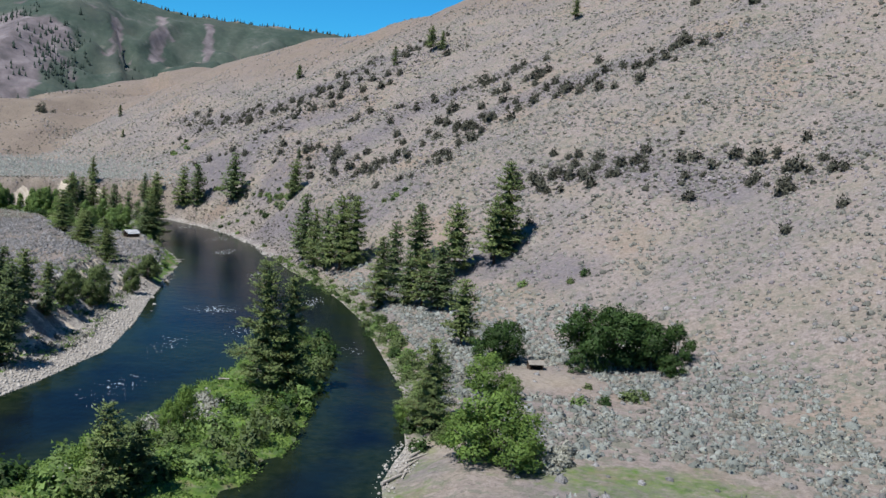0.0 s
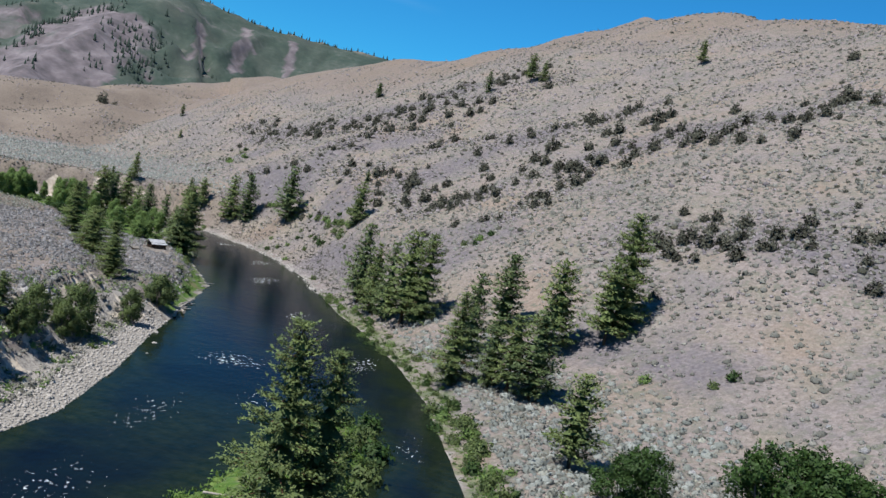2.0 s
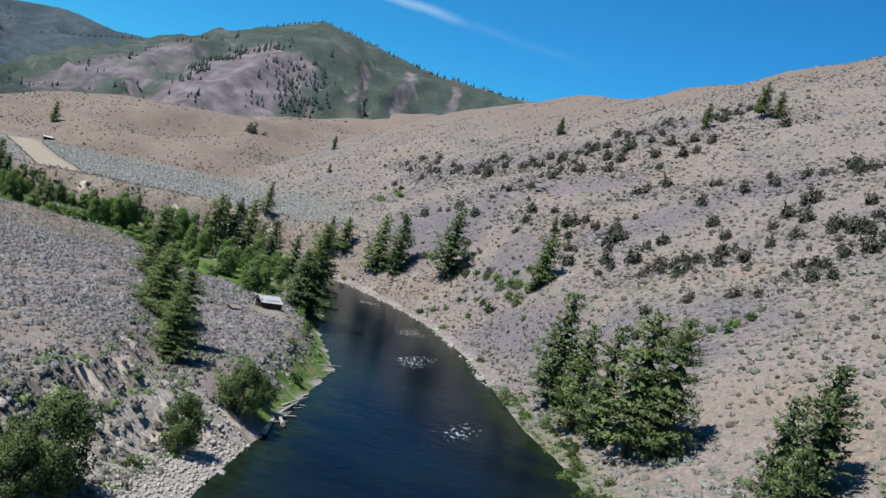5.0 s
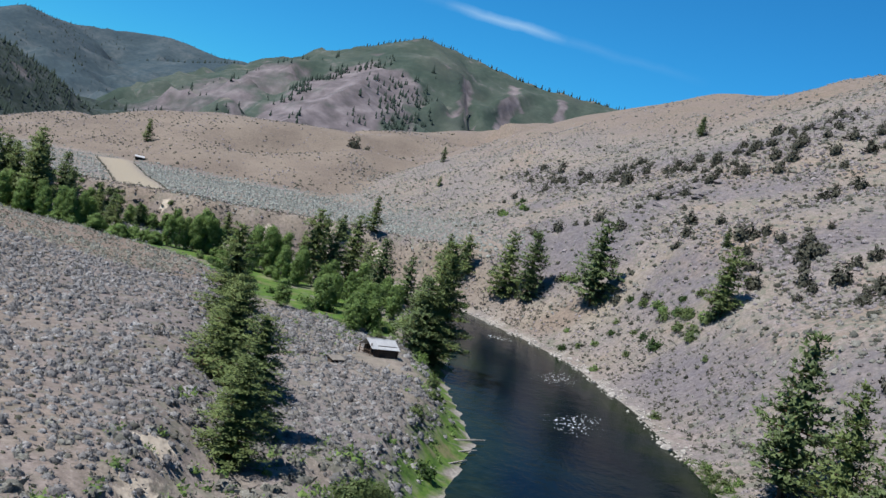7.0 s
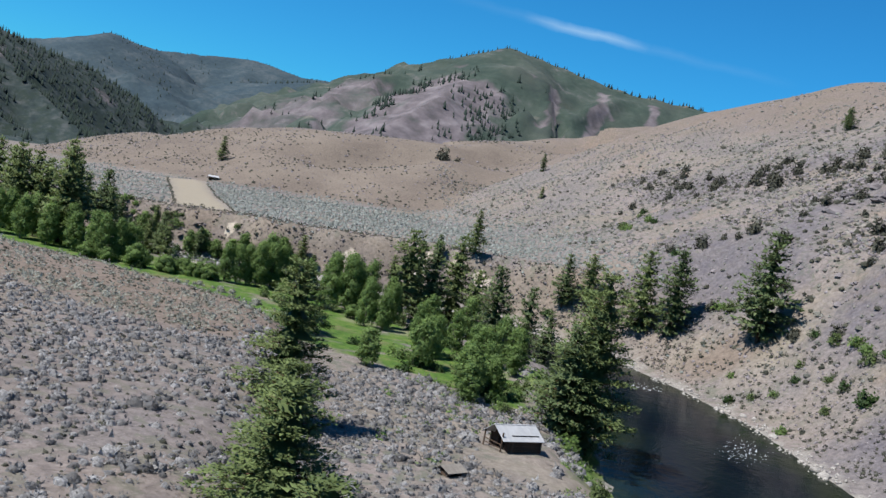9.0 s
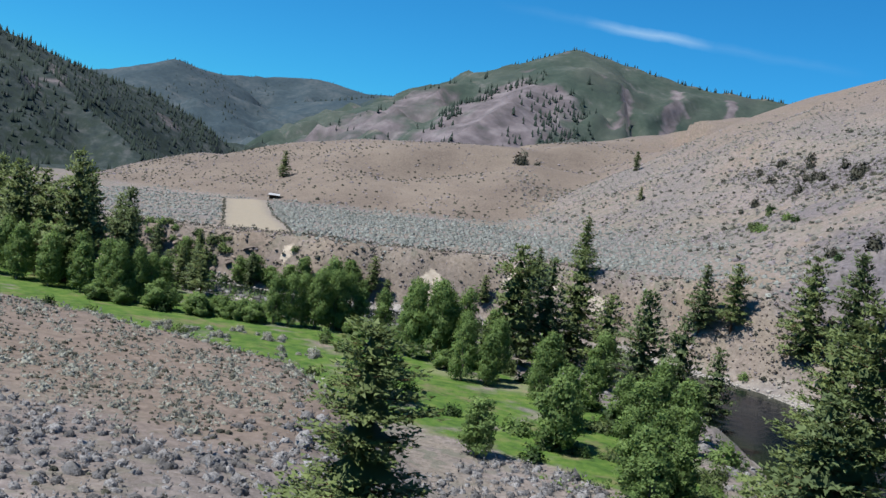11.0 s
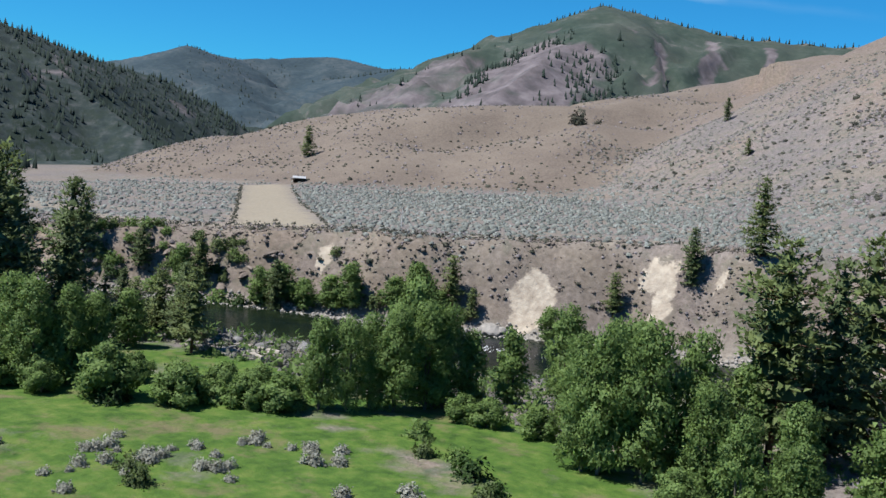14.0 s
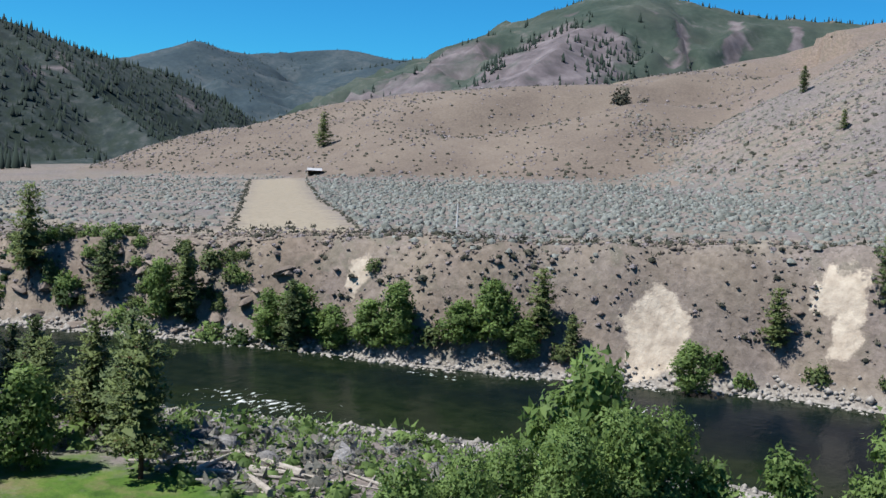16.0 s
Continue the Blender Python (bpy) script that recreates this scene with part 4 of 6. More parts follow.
BANK_TREES = [(-258.5, 494.4, 6.1, 1.4), (-249.8, 496.1, 5.6, 1.5), (-254.3, 495, 5.2, 1.5), (-246.5, 496.4, 7.6, 1.3), (-261.5, 492.8, 6.4, 1.4), (-236.8, 500.3, 7, 1.3), (-274.6, 488.8, 7.5), (-240, 499, 5, 1.5), (-233.5, 501, 4.5, 1.5),
              (-152, 425, 6.5), (-146, 420, 6), (-137, 414, 5), (-240, 420, 8.5, 0.9), (-246, 419, 9, 0.9), (-234, 421, 8, 0.9), (-252, 418, 9, 0.9), (-238, 424, 9, 0.85), (-243, 424, 9.5, 0.8), (-249, 425, 9, 0.85), (-255, 424, 9, 0.85), (-261, 422, 9.5, 0.8), (-267, 421, 9, 0.85), (-233.4, 438, 6), (-215.9, 504, 5.5, 1.2)]
WILLOW_ROW = [(-218.9, 422.3, 4.4, 1.1), (-213.7, 425, 3.0, 1.4), (-213.2, 429.2, 2.8, 1.4), (-211.1, 431, 2.2, 1.5), (-206.8, 429.1, 3.0, 1.3), (-209.5, 428, 2.5, 1.4), (-216, 427, 2.7, 1.4), (-228.5, 419, 2.9, 1.2), (-224, 420, 2.5, 1.2), (-188, 438, 2.4, 1.3),
              (-192.6, 437.9, 2.2, 1.4), (-194.8, 437.9, 2.2, 1.4), (-174, 429, 2.5, 1.3), (-171, 434.5, 2.5, 1.3), (-212, 433, 2.4, 1.4), (-222, 428, 2.5, 1.3)]
plant(cottonwoods, COTTONWOODS + BANK_TREES, 10.0, 12)
fine_cottonwoods = [tree("cottonwood_tree", broadleaf(s, LEAVES, t, n, 3, 0.10, 0.25, 2.1), WOOD_PARTS, LEAFY, "tree", "cottonwoods by the meadow") for s, t, n in ((28, 1.8, 18), (29, 2.1, 19), (30, 1.6, 18))]
plant(fine_cottonwoods, COTTONWOODS_NEAR, 10.0, 20)
bank_elders = [tree("bank_tree", broadleaf(s, BUSH_GREEN, 1.0, 16, 4, 0.10, 0.30, 1.5), WOOD_PARTS, "dark green leafy tree on the eroded river bank", "tree", "trees on the eroded bank") for s in (33, 34)]
plant(bank_elders, [(-87.2, 246.5, 9.5, 1.05), (-87.4, 230.5, 7.5, 1.0), (-86.8, 271.5, 7.2, 0.85), (-88.2, 289.5, 7, 1.15), (-86, 223, 5.2, 1.2), (-89, 294, 5.5, 1.2), (-86.8, 241, 6, 1.0), (-90, 301, 4.5, 1.2)], 10.0, 21)
finest_cottonwoods = [tree("cottonwood_tree", broadleaf(s, LEAVES, t, n, 3, 0.10, 0.18, 3.3), WOOD_PARTS, LEAFY, "tree", "cottonwoods by the meadow") for s, t, n in ((35, 1.8, 18), (36, 1.6, 18))]
plant(finest_cottonwoods, [(-203.1, 433, 8.0, 0.85), (-202.5, 435.5, 8.2, 0.85), (-200.7, 436.5, 9.2, 0.85), (-199.4, 439.5, 9.5, 0.9), (-198.6, 441, 9.2, 0.85)], 10.0, 22)
low_willows = [tree("low_willow", broadleaf(s, LEAVES, 0.8, 13, 4, 0.12, 0.60), WOOD_PARTS, "low spreading green willow at the edge of the meadow", "tree", "willow row by the meadow")
               for s in (26, 27)]
plant(low_willows, WILLOW_ROW, 10.0, 18)
orchard = [tree("orchard_tree", broadleaf(s, LEAVES_DARK, 0.85, 13, 2, 0.12, 0.36), WOOD_PARTS, "dark green rounded tree in the old orchard grove", "tree", "grove by the shed")
           for s in (31, 32)]
plant(orchard, [(11.6, 211.5, 9.2, 1.05), (27.5, 210, 13, 1.15), (33.5, 212, 13.5, 1.2), (42, 212.5, 10, 1.1), (37, 214, 12, 1.2), (47, 214, 8.6), (8.6, 210, 7.6, 1.1), (45, 207, 4.5, 1.3), (-168, 404, 4.6, 1.5), (-170.5, 403, 4, 1.4), (25.5, 204, 3.5, 1.2)], 10.0, 13)
willows = [tree("willow_tree", broadleaf(s, LEAVES_LIME, 0.8, 14, 4, 0.08, 0.34), WOOD_PARTS, "round yellow-green willow on dry ground", "tree", "willows on the flat")
           for s in (41, 42)]
plant(willows, [(7.5, 181, 7.6, 1.2), (8.2, 140, 9.8, 1.45), (11.5, 177, 4.5, 1.1), (4.4, 143, 6.5, 1.3), (11, 138, 7, 1.3), (-5.5, 168, 4, 1.2), (-38.2, 151, 6.5, 0.7), (-39.5, 147.5, 5, 0.8), (-41, 121, 8, 0.95), (-37, 125, 6, 1.0)], 10.0, 14)


def bush(seed, leaves, size, tri=5, tall=0.75, n=70):
    """A rounded bush one metre across: leaf tufts over a dome, short stems below."""
    rng = np.random.RandomState(seed)
    d = rng.normal(0, 1, (n, 3))
    d[:, 2] = np.abs(d[:, 2]) * 0.9 + 0.05
    d /= np.linalg.norm(d, axis=1, keepdims=True)
    lump = 1 + 0.22 * np.sin(3 * np.arctan2(d[:, 1], d[:, 0]) + seed)[:, None]
    c = d * rng.uniform(0.5, 1.0, (n, 1)) * 0.42 * lump * (1, 1, tall * 1.6)
    v, f, soft = tufts(rng, c, rng.normal(0, 1, c.shape), d + (0, 0, 0.3), tri, rng.uniform(size * 0.8, size * 1.3, n), 0.5, 0.45, 0.6, 0.4)
    tint = np.repeat(rng.uniform(0, 1, n), tri * 3)
    stems = [limb((0, 0, -0.06), (0.25 * math.cos(a), 0.25 * math.sin(a), 0.3), 0.025) for a in (0.3, 1.7, 2.9, 4.4, 5.5)]
    return wood_mesh("stems", stems, GREY_BARK), raw_mesh("leaves", v, f, [leaves], dict(tint=tint), True, soft)


BUSH_PARTS = ("stems", "leaves")
dark_shrubs = [tree("hillside_shrub", bush(s, BRUSH, 0.145, 3, 1.25, 115), BUSH_PARTS, "dark grey-green shrub on the dry hillside", "shrub", "dark shrubs on the hillside") for s in (51, 52, 53, 54)]
SHRUBS_MIDDLE = [(-77.6, 486.4, 5.3), (-94.2, 515.0, 4.3), (-92.6, 501.0, 3.7), (-122.1, 589.7, 3.9), (-126.7, 584.7, 4.4), (-61.0, 470.6, 5.5), (-53.5, 455.3, 5.7), (-61.4, 463.4, 3.3),
                 (-50.9, 461.6, 3.7), (-47.3, 465.0, 4.1), (-45.0, 438.0, 4.2), (-40.0, 420.4, 4.0), (-60.4, 456.4, 4.1), (-40.0, 490.4, 4.8), (-26.0, 421.3, 4.0), (-35.1, 474.9, 4.7),
                 (-30.8, 459.1, 4.1), (-19.7, 455.3, 3.6), (-16.1, 464.3, 5.3), (-12.1, 453.3, 5.6), (-10.7, 475.0, 6.8), (-6.7, 432.3, 5.3), (-3.2, 429.1, 4.1), (-0.2, 425.0, 4.4)]
SHRUBS_RIB = [(-15.2, 432.4, 3.8), (-0.4, 412.2, 5.7), (-5.1, 412.4, 3.6), (-9.3, 406.5, 3.1), (-12.0, 398.5, 3.7), (14.3, 418.0, 4.7), (5.3, 427.7, 5.2), (2.4, 452.5, 4.4),
              (8.2, 465.8, 4.6), (12.2, 463.4, 5.8), (16.5, 509.3, 4.6), (25.5, 464.7, 6.7), (30.0, 468.0, 5.0), (30.9, 494.3, 4.0), (32.9, 446.0, 4.8), (24.6, 456.1, 4.1),
              (28.8, 443.7, 4.3), (36.0, 424.6, 6.4), (31.9, 422.4, 3.7), (40.1, 411.9, 5.0), (44.2, 420.0, 4.8), (46.7, 404.5, 5.0), (51.3, 427.3, 4.9), (51.6, 397.3, 3.5), (11.2, 448.8, 4.4), (16.5, 441.4, 3.5)]
SHRUBS_LOW = [(21.2, 343.2, 3.7), (23.7, 332.7, 4.3), (25.2, 329.4, 2.7), (27.2, 338.3, 3.9), (32.4, 334.4, 5.0), (34.4, 343.2, 3.7), (36.0, 350.0, 3.8), (35.9, 333.7, 3.6),
              (38.0, 322.0, 4.7), (42.1, 341.6, 4.3), (43.8, 323.8, 3.7), (47.5, 328.0, 4.1), (51.9, 325.8, 4.6), (33.0, 350.5, 2.9), (28.2, 356.4, 3.3), (19.8, 312.5, 3.0), (21.3, 466.3, 3.8)]
SHRUBS_HIGH = [(-105.4, 593.8, 4.5), (-97.2, 572.9, 4.3), (-91.8, 599.7, 4.5), (-82.4, 613.6, 5.2), (-73.1, 556.1, 4.6), (-78.7, 559.4, 4.7), (-71.8, 566.9, 5.3), (-61.4, 556.2, 4.6),
               (-51.9, 553.8, 4.6), (-57.5, 565.1, 4.7), (-75.8, 548.9, 4.6), (-85.9, 550.6, 4.6), (-95.2, 547.2, 4.1), (-58.1, 542.7, 3.5), (-52.6, 520.4, 4.3), (-61.6, 514.7, 4.2),
               (-20.0, 499.7, 4.1), (-28.4, 495.8, 4.0), (-11.1, 504.4, 3.6), (-41.4, 582.0, 5.4), (-42.8, 561.9, 4.2), (-19.0, 567.6, 4.7)]
SHRUBS_EAST = [(60.8, 410.6, 4.1), (60.8, 396.9, 4.8), (71.3, 407.7, 4.1), (78.5, 415.0, 5.5), (81.3, 415.3, 4.2), (85.4, 408.4, 4.1), (95.8, 488.2, 5.5), (109.4, 434.4, 5.4), (50.9, 452.9, 4.5),
               (64.1, 318.3, 3.9), (68.2, 317.5, 3.9), (79.1, 314.1, 4.6), (84.4, 309.7, 6.3), (92.6, 297.0, 5.4), (86.2, 284.2, 6.5), (99.3, 312.6, 3.9), (99.7, 287.4, 4.0), (101.5, 283.6, 3.6),
               (94.5, 262.6, 3.6), (82.3, 300.9, 3.7), (64.2, 310.1, 3.1), (63.7, 299.9, 4.3), (90.6, 311.1, 3.2), (80.9, 261.4, 3.3), (-350, 832, 9), (-338, 826, 6), (-104, 484, 3), (-96, 478, 3)]
rng = random.Random(77)
SHRUBS_GULLY = []
for line, count in (([(-135, 592), (-90, 570), (-45, 565)], 34), ([(-100, 512), (-70, 480), (-50, 440), (-25, 425)], 40), ([(-65, 520), (-20, 500), (20, 505)], 26),
                    ([(-18, 400), (0, 425), (30, 440), (60, 415), (90, 412)], 40), ([(15, 345), (50, 330), (85, 300), (105, 285)], 34), ([(-60, 385), (-40, 400), (-22, 385)], 8), ([(-198, 698), (-169, 643), (-150, 634), (-130, 597)], 34), ([(-145, 545), (-128, 522), (-112, 506)], 8)):
    for i in range(count):
        k = rng.random() * (len(line) - 1)
        p, q = line[int(k)], line[int(k) + 1]
        k -= int(k)
        SHRUBS_GULLY.append((p[0] + k * (q[0] - p[0]) + rng.gauss(0, 6), p[1] + k * (q[1] - p[1]) + rng.gauss(0, 6), rng.uniform(1.8, 4.2)))
SHRUBS_GULLY += [(x + rng.gauss(0, 8), y + rng.gauss(0, 7), rng.uniform(1.8, 3.8)) for x, y in ((-85, 572), (-70, 592), (-55, 600), (-40, 596), (-98, 550), (-25, 602), (-78, 606), (-104, 536)) for _ in range(6)]
plant(dark_shrubs, SHRUBS_GULLY + SHRUBS_MIDDLE + SHRUBS_RIB + SHRUBS_LOW + SHRUBS_HIGH + SHRUBS_EAST, 1.0, 15, 0.05)

green_bushes = [tree("green_bush", bush(s, m, 0.088, 5, 0.8, 125), BUSH_PARTS, "bright green leafy bush near the water", "bush", "bushes along the water")
                for s, m in ((61, LEAVES), (62, BUSH_GREEN), (63, BUSH_GREEN), (64, LEAVES_DARK))]
BUSHES_ISLE = [(-30, 234, 5.2), (-26, 216, 6.5), (-25.5, 205, 6.5), (-25, 194, 5.9), (-24.5, 185, 6.5), (-24, 174, 6.5), (-25, 165, 7.2), (-24.5, 155, 6.5), (-27, 147, 6.5),
               (-27, 138, 5.9), (-30, 132, 7.2), (-35, 128, 6.5), (-40, 133, 5.9), (-44, 142, 6.5), (-38, 142, 5.2), (-33, 150, 5.9), (-41, 160, 5.2), (-36, 165, 4.5)]
BUSHES_ISLE_MIDDLE = [(-33, 205, 5.2), (-30, 222, 4.5), (-48, 130, 6.5), (-45, 120, 7.8), (-52, 122, 6.5), (-29, 168, 4.5), (-28, 157, 5), (-31, 142, 5.5), (-35, 136, 5),
                      (-30, 212, 5), (-29, 200, 5), (-28.5, 226, 4.5), (-34, 232, 4), (-37, 146, 5.5), (-32, 160, 4.5), (-29, 189, 4), (-27, 178, 4.5)]
BUSHES_EAST = [(-96, 476, 3.6), (-92, 473, 4), (-90, 469, 3.4), (-86, 463, 4.2), (-83, 458, 3.6), (-82, 466, 3.2), (-78, 450, 3.8), (-76, 452, 3), (-100, 481, 3), (-80, 445, 3.4),
               (-108, 469, 2.6), (-30, 378, 3.2), (-26, 379, 3.6), (-23, 381, 3), (-27, 376, 2.6), (-94, 454, 2.8), (-75, 431, 2.4), (-62, 372, 2.2), (-55, 356, 2.6), (-48, 340, 3),
               (-40, 322, 2.6), (-33, 306, 3), (-13.5, 240, 5)]
BUSHES_FOOT = [(-8.5, 216, 4.8), (-18, 258, 3.5), (-11, 229, 5), (-4, 200, 4), (-6.5, 207, 4.5), (-3, 190, 4.5), (-1, 182, 4), (-2, 172, 4.5), (-15, 248, 4.2), (-30, 299, 3.4),
               (-38, 313, 3), (24, 178.7, 3.6), (28.7, 181.2, 3.2), (33.7, 184.6, 4.4), (36.5, 187, 3.2), (26.7, 191, 2.2), (17.5, 277.4, 3.4), (33.3, 272.7, 4), (29.5, 271, 3),
               (-66, 372, 2.5), (-80, 412, 2.8), (-100, 452, 3), (-112, 470, 3)]
BUSHES_SLOPE = [(-174, 626, 4), (-170, 606, 3.5), (-168, 580, 4.5), (-165, 574, 4), (-160, 578, 4), (-157, 572, 3), (-171, 590, 3), (-120, 503, 4.5), (-116, 501, 4), (-123, 506, 3.5),
                (-140, 528, 3), (-88.9, 465.2, 4.5), (-84, 460, 5), (-82.3, 457.6, 4), (-78, 451, 4.5), (-92, 461, 3), (-86, 468, 3), (-95, 466, 2.6), (-101, 474, 2.6), (-104, 468, 2.4),
                (-114, 480, 2.2)]
BUSHES_WEST = [(-225.7, 407.8, 2.4), (-216.2, 406.4, 2.8), (-203.9, 410.2, 2.2), (-179.8, 406.7, 2.2), (-189.5, 427.4, 2.4), (-184, 422.3, 2.2), (-174.2, 404.1, 2.4), (-178.1, 416.2, 2.2),
               (-201.6, 408.8, 2.4), (-194.8, 430.9, 2.8), (-187, 424.4, 3), (-213.1, 404, 2.6), (-214.2, 426, 4.4), (-206.5, 430, 4), (-212.2, 428, 3.6), (-212.7, 432.3, 3.4),
               (-217.6, 421.2, 3.6), (-171, 408, 3)]
BUSHES_BAR = [(-192, 427, 2.4), (-184, 421, 2.2), (-176, 411, 2.2), (-160, 405, 2.5), (-101, 338, 3), (-104, 352, 3.4), (-109, 366, 3), (-118, 384, 3.6), (-94, 325, 3), (-91, 305, 2.6),
              (-240, 450, 4), (-246, 454, 4), (-232, 462, 3.6), (-225, 466, 3.2), (-236, 458, 4), (-218, 468, 3), (-242, 460, 3), (-210, 470, 3)]
BUSHES_BLUFF = [(-268, 490.5, 4), (-264, 491, 3.6), (-243, 498.5, 4.5), (-234, 501, 3), (-253, 501, 2.5), (-279, 487, 4), (-286, 485, 4), (-215, 509, 3.5), (-205, 512, 3.5), (-198, 513, 3), (-212, 509.5, 3), (-296, 482, 4),
                (-276, 494, 3), (-284, 493, 3), (-182, 514, 3), (-230, 503, 3), (-150, 505, 3), (-165, 512.5, 3.4), (-84, 232, 2), (-82, 243, 2), (-87, 262, 2.4), (-89, 275, 2.8), (-101, 470, 2.5), (-88, 452, 5), (-84, 455, 4), (-80, 447, 5)]
BUSHES_STRIP = []
for p, q, count in (((-128, 386), (-133, 404), 10), ((-133, 404), (-150, 424), 14), ((-150, 424), (-168, 438), 10), ((-140, 398), (-150, 406), 6)):
    BUSHES_STRIP += [(p[0] + k * (q[0] - p[0]) + rng.gauss(0, 2.2), p[1] + k * (q[1] - p[1]) + rng.gauss(0, 2.2), rng.uniform(2.0, 4.6)) for k in [(i + 0.5) / count for i in range(count)]]
for i in range(52):
    k = (i + rng.random()) / 52
    y = 152 + 108 * k
    x = -5 - 3 * smooth(155, 190, y) - 14 * smooth(190, 262, y) + 3.2 + rng.gauss(0, 1.6)
    BUSHES_STRIP.append((x, y, rng.uniform(2.2, 4.2)))
for i in range(54):
    k = (i + rng.random()) / 54
    y = 262 + 118 * k
    x = -24 - 26 * smooth(262, 333, y) - 20 * smooth(333, 380, y) + 3.0 + rng.gauss(0, 1.1)
    BUSHES_STRIP.append((x, y, rng.uniform(1.2, 2.8)))
BUSHES_ROCKY = [(rng.uniform(-306, -262), 0, rng.uniform(1.4, 3.8)) for _ in range(62)]
BUSHES_ROCKY = [(x, 482.5 + 0.33 * (x + 300) + rng.uniform(-2, 5), r) for x, _, r in BUSHES_ROCKY if x < -267]
plant(green_bushes, BUSHES_ROCKY + BUSHES_STRIP + BUSHES_ISLE + BUSHES_ISLE_MIDDLE + BUSHES_EAST + BUSHES_FOOT + BUSHES_SLOPE + BUSHES_WEST + BUSHES_BAR + BUSHES_BLUFF, 1.0, 16, 0.05)
sage_bushes = [tree("sagebrush_bush", bush(s, PALE_SAGE, 0.10, 5, 0.7, 110), BUSH_PARTS, "silver-grey sagebrush in the green meadow", "bush", "sagebrush in the meadow") for s in (71, 72)]
rng = random.Random(88)
SAGE_CLUMPS = [(x + rng.gauss(0, 1.3), y + rng.gauss(0, 1.3), rng.uniform(0.7, 1.6)) for x, y in ((-208, 412.5), (-205, 412.4), (-203.5, 416), (-202.4, 419.5), (-198, 421.7), (-189.3, 415.3), (-180.5, 414.5), (-206, 409.5)) for _ in range(4)]
SAGE_TALL = [(-40, 168, 4), (-38, 158, 5), (-43, 150, 4.5), (13.2, 141, 5), (15.5, 145, 4.5), (16, 139, 5), (18, 142, 4), (18.5, 147, 4), (14, 149, 3.5), (-37, 163, 4.5), (-35, 156, 4), (-41, 136, 5), (-42, 130, 4.5), (1, 174, 4), (3, 190, 4), (0, 207, 3.5), (-35, 188, 3.5), (-46, 125, 4)]
plant(sage_bushes, SAGE_CLUMPS + [(-206, 410.3, 1.5), (-210.1, 415.1, 1.2), (-204, 412.3, 1.4), (-204, 416.6, 1.2), (-201, 413.8, 1.5), (-200, 415.1, 1.3), (-202.4, 420.7, 1.5), (-196.6, 419.9, 2), (-195.2, 421, 1.6),
                    (-196.7, 423.5, 1.4), (-188.5, 418.9, 1.6), (-186.8, 417, 2), (-203.7, 405, 1.3), (-198.2, 413.3, 1.1), (-206.9, 406.1, 1.1), (-186, 415.5, 1.4), (-214, 408, 1.3)] + SAGE_TALL, 1.0, 17, 0.05)


def thicket(name, where, rng_seed, mats_share, label, blades=8, core=0.72, leaf=0.46, sides=0):
    """Low brush beyond counting: many small uneven mounds with loose blades on them, in one mesh. where: x, y, radius and shade of each."""
    rng = np.random.RandomState(rng_seed)
    x, y, r, shade = where
    n, k = len(x), sides or (5 if blades > 5 else 4)
    at = np.stack([x, y, surface(x, y) - 0.08 * r], 1)
    a = 2 * math.pi * np.arange(k) / k + rng.uniform(0, 6.28, (n, 1))
    lump = rng.uniform(0.72, 1.22, (2, n, k))
    low = np.stack([np.cos(a) * lump[0] * 0.92, np.sin(a) * lump[0] * 0.92, np.zeros((n, k))], -1)
    mid = np.stack([np.cos(a + 0.4) * lump[1] * 0.78, np.sin(a + 0.4) * lump[1] * 0.78, rng.uniform(0.36, 0.66, (n, k))], -1)
    top = np.stack([rng.uniform(-0.2, 0.2, n), rng.uniform(-0.2, 0.2, n), rng.uniform(0.72, 0.98, n)], -1)[:, None]
    dome = at[:, None] + np.concatenate([low, mid, top], 1) * r[:, None, None] * core
    q = np.arange(k)
    p = (q + 1) % k
    tri = np.concatenate([np.stack([q, p, k + q], 1), np.stack([p, k + p, k + q], 1), np.stack([k + q, k + p, 2 * k + 0 * q], 1)])
    df = (tri[None] + (np.arange(n) * (2 * k + 1))[:, None, None]).reshape(-1, 3)
    u = rng.normal(0, 1, (n, blades, 3))
    u[..., 2] = np.abs(u[..., 2]) * 0.7 + 0.25
    u /= np.linalg.norm(u, axis=2, keepdims=True)
    c = (at[:, None] + u * r[:, None, None] * rng.uniform(0.38, 0.84, (n, blades, 1))).reshape(-1, 3)
    u = u.reshape(-1, 3)
    v, f, _ = tufts(rng, c, rng.normal(0, 0.7, u.shape) + u, u + (0, 0, 0.4), 1, np.repeat(r, blades) * leaf, 0.1, 0.36, 0.3, 0.35)
    verts = np.concatenate([dome.reshape(-1, 3), v])
    tint = np.concatenate([np.repeat(shade, 2 * k + 1), np.repeat(shade, blades * 3)])
    me = raw_mesh(name, verts, np.concatenate([df, f + n * (2 * k + 1)]), mats_share, dict(tint=tint), True)
    return tagged(new(name, me), label, "sagebrush", kind="stuff")


def scatter(seed, box, spacing, density, size):
    """Jittered places in a box (x0, x1, y0, y1), kept by a density function."""
    rng = np.random.RandomState(seed)
    X, Y = np.meshgrid(np.arange(box[0], box[1], spacing), np.arange(box[2], box[3], spacing))
    x = (X + rng.uniform(-0.5, 0.5, X.shape) * spacing).ravel()
    y = (Y + rng.uniform(-0.5, 0.5, X.shape) * spacing).ravel()
    keep = rng.rand(len(x)) < density(x, y)
    x, y = x[keep], y[keep]
    r = rng.uniform(size[0], size[1], len(x)) * np.where(rng.rand(len(x)) < 0.12, 1.6, 1.0)
    return x, y, r, rng.uniform(0, 1, len(x))


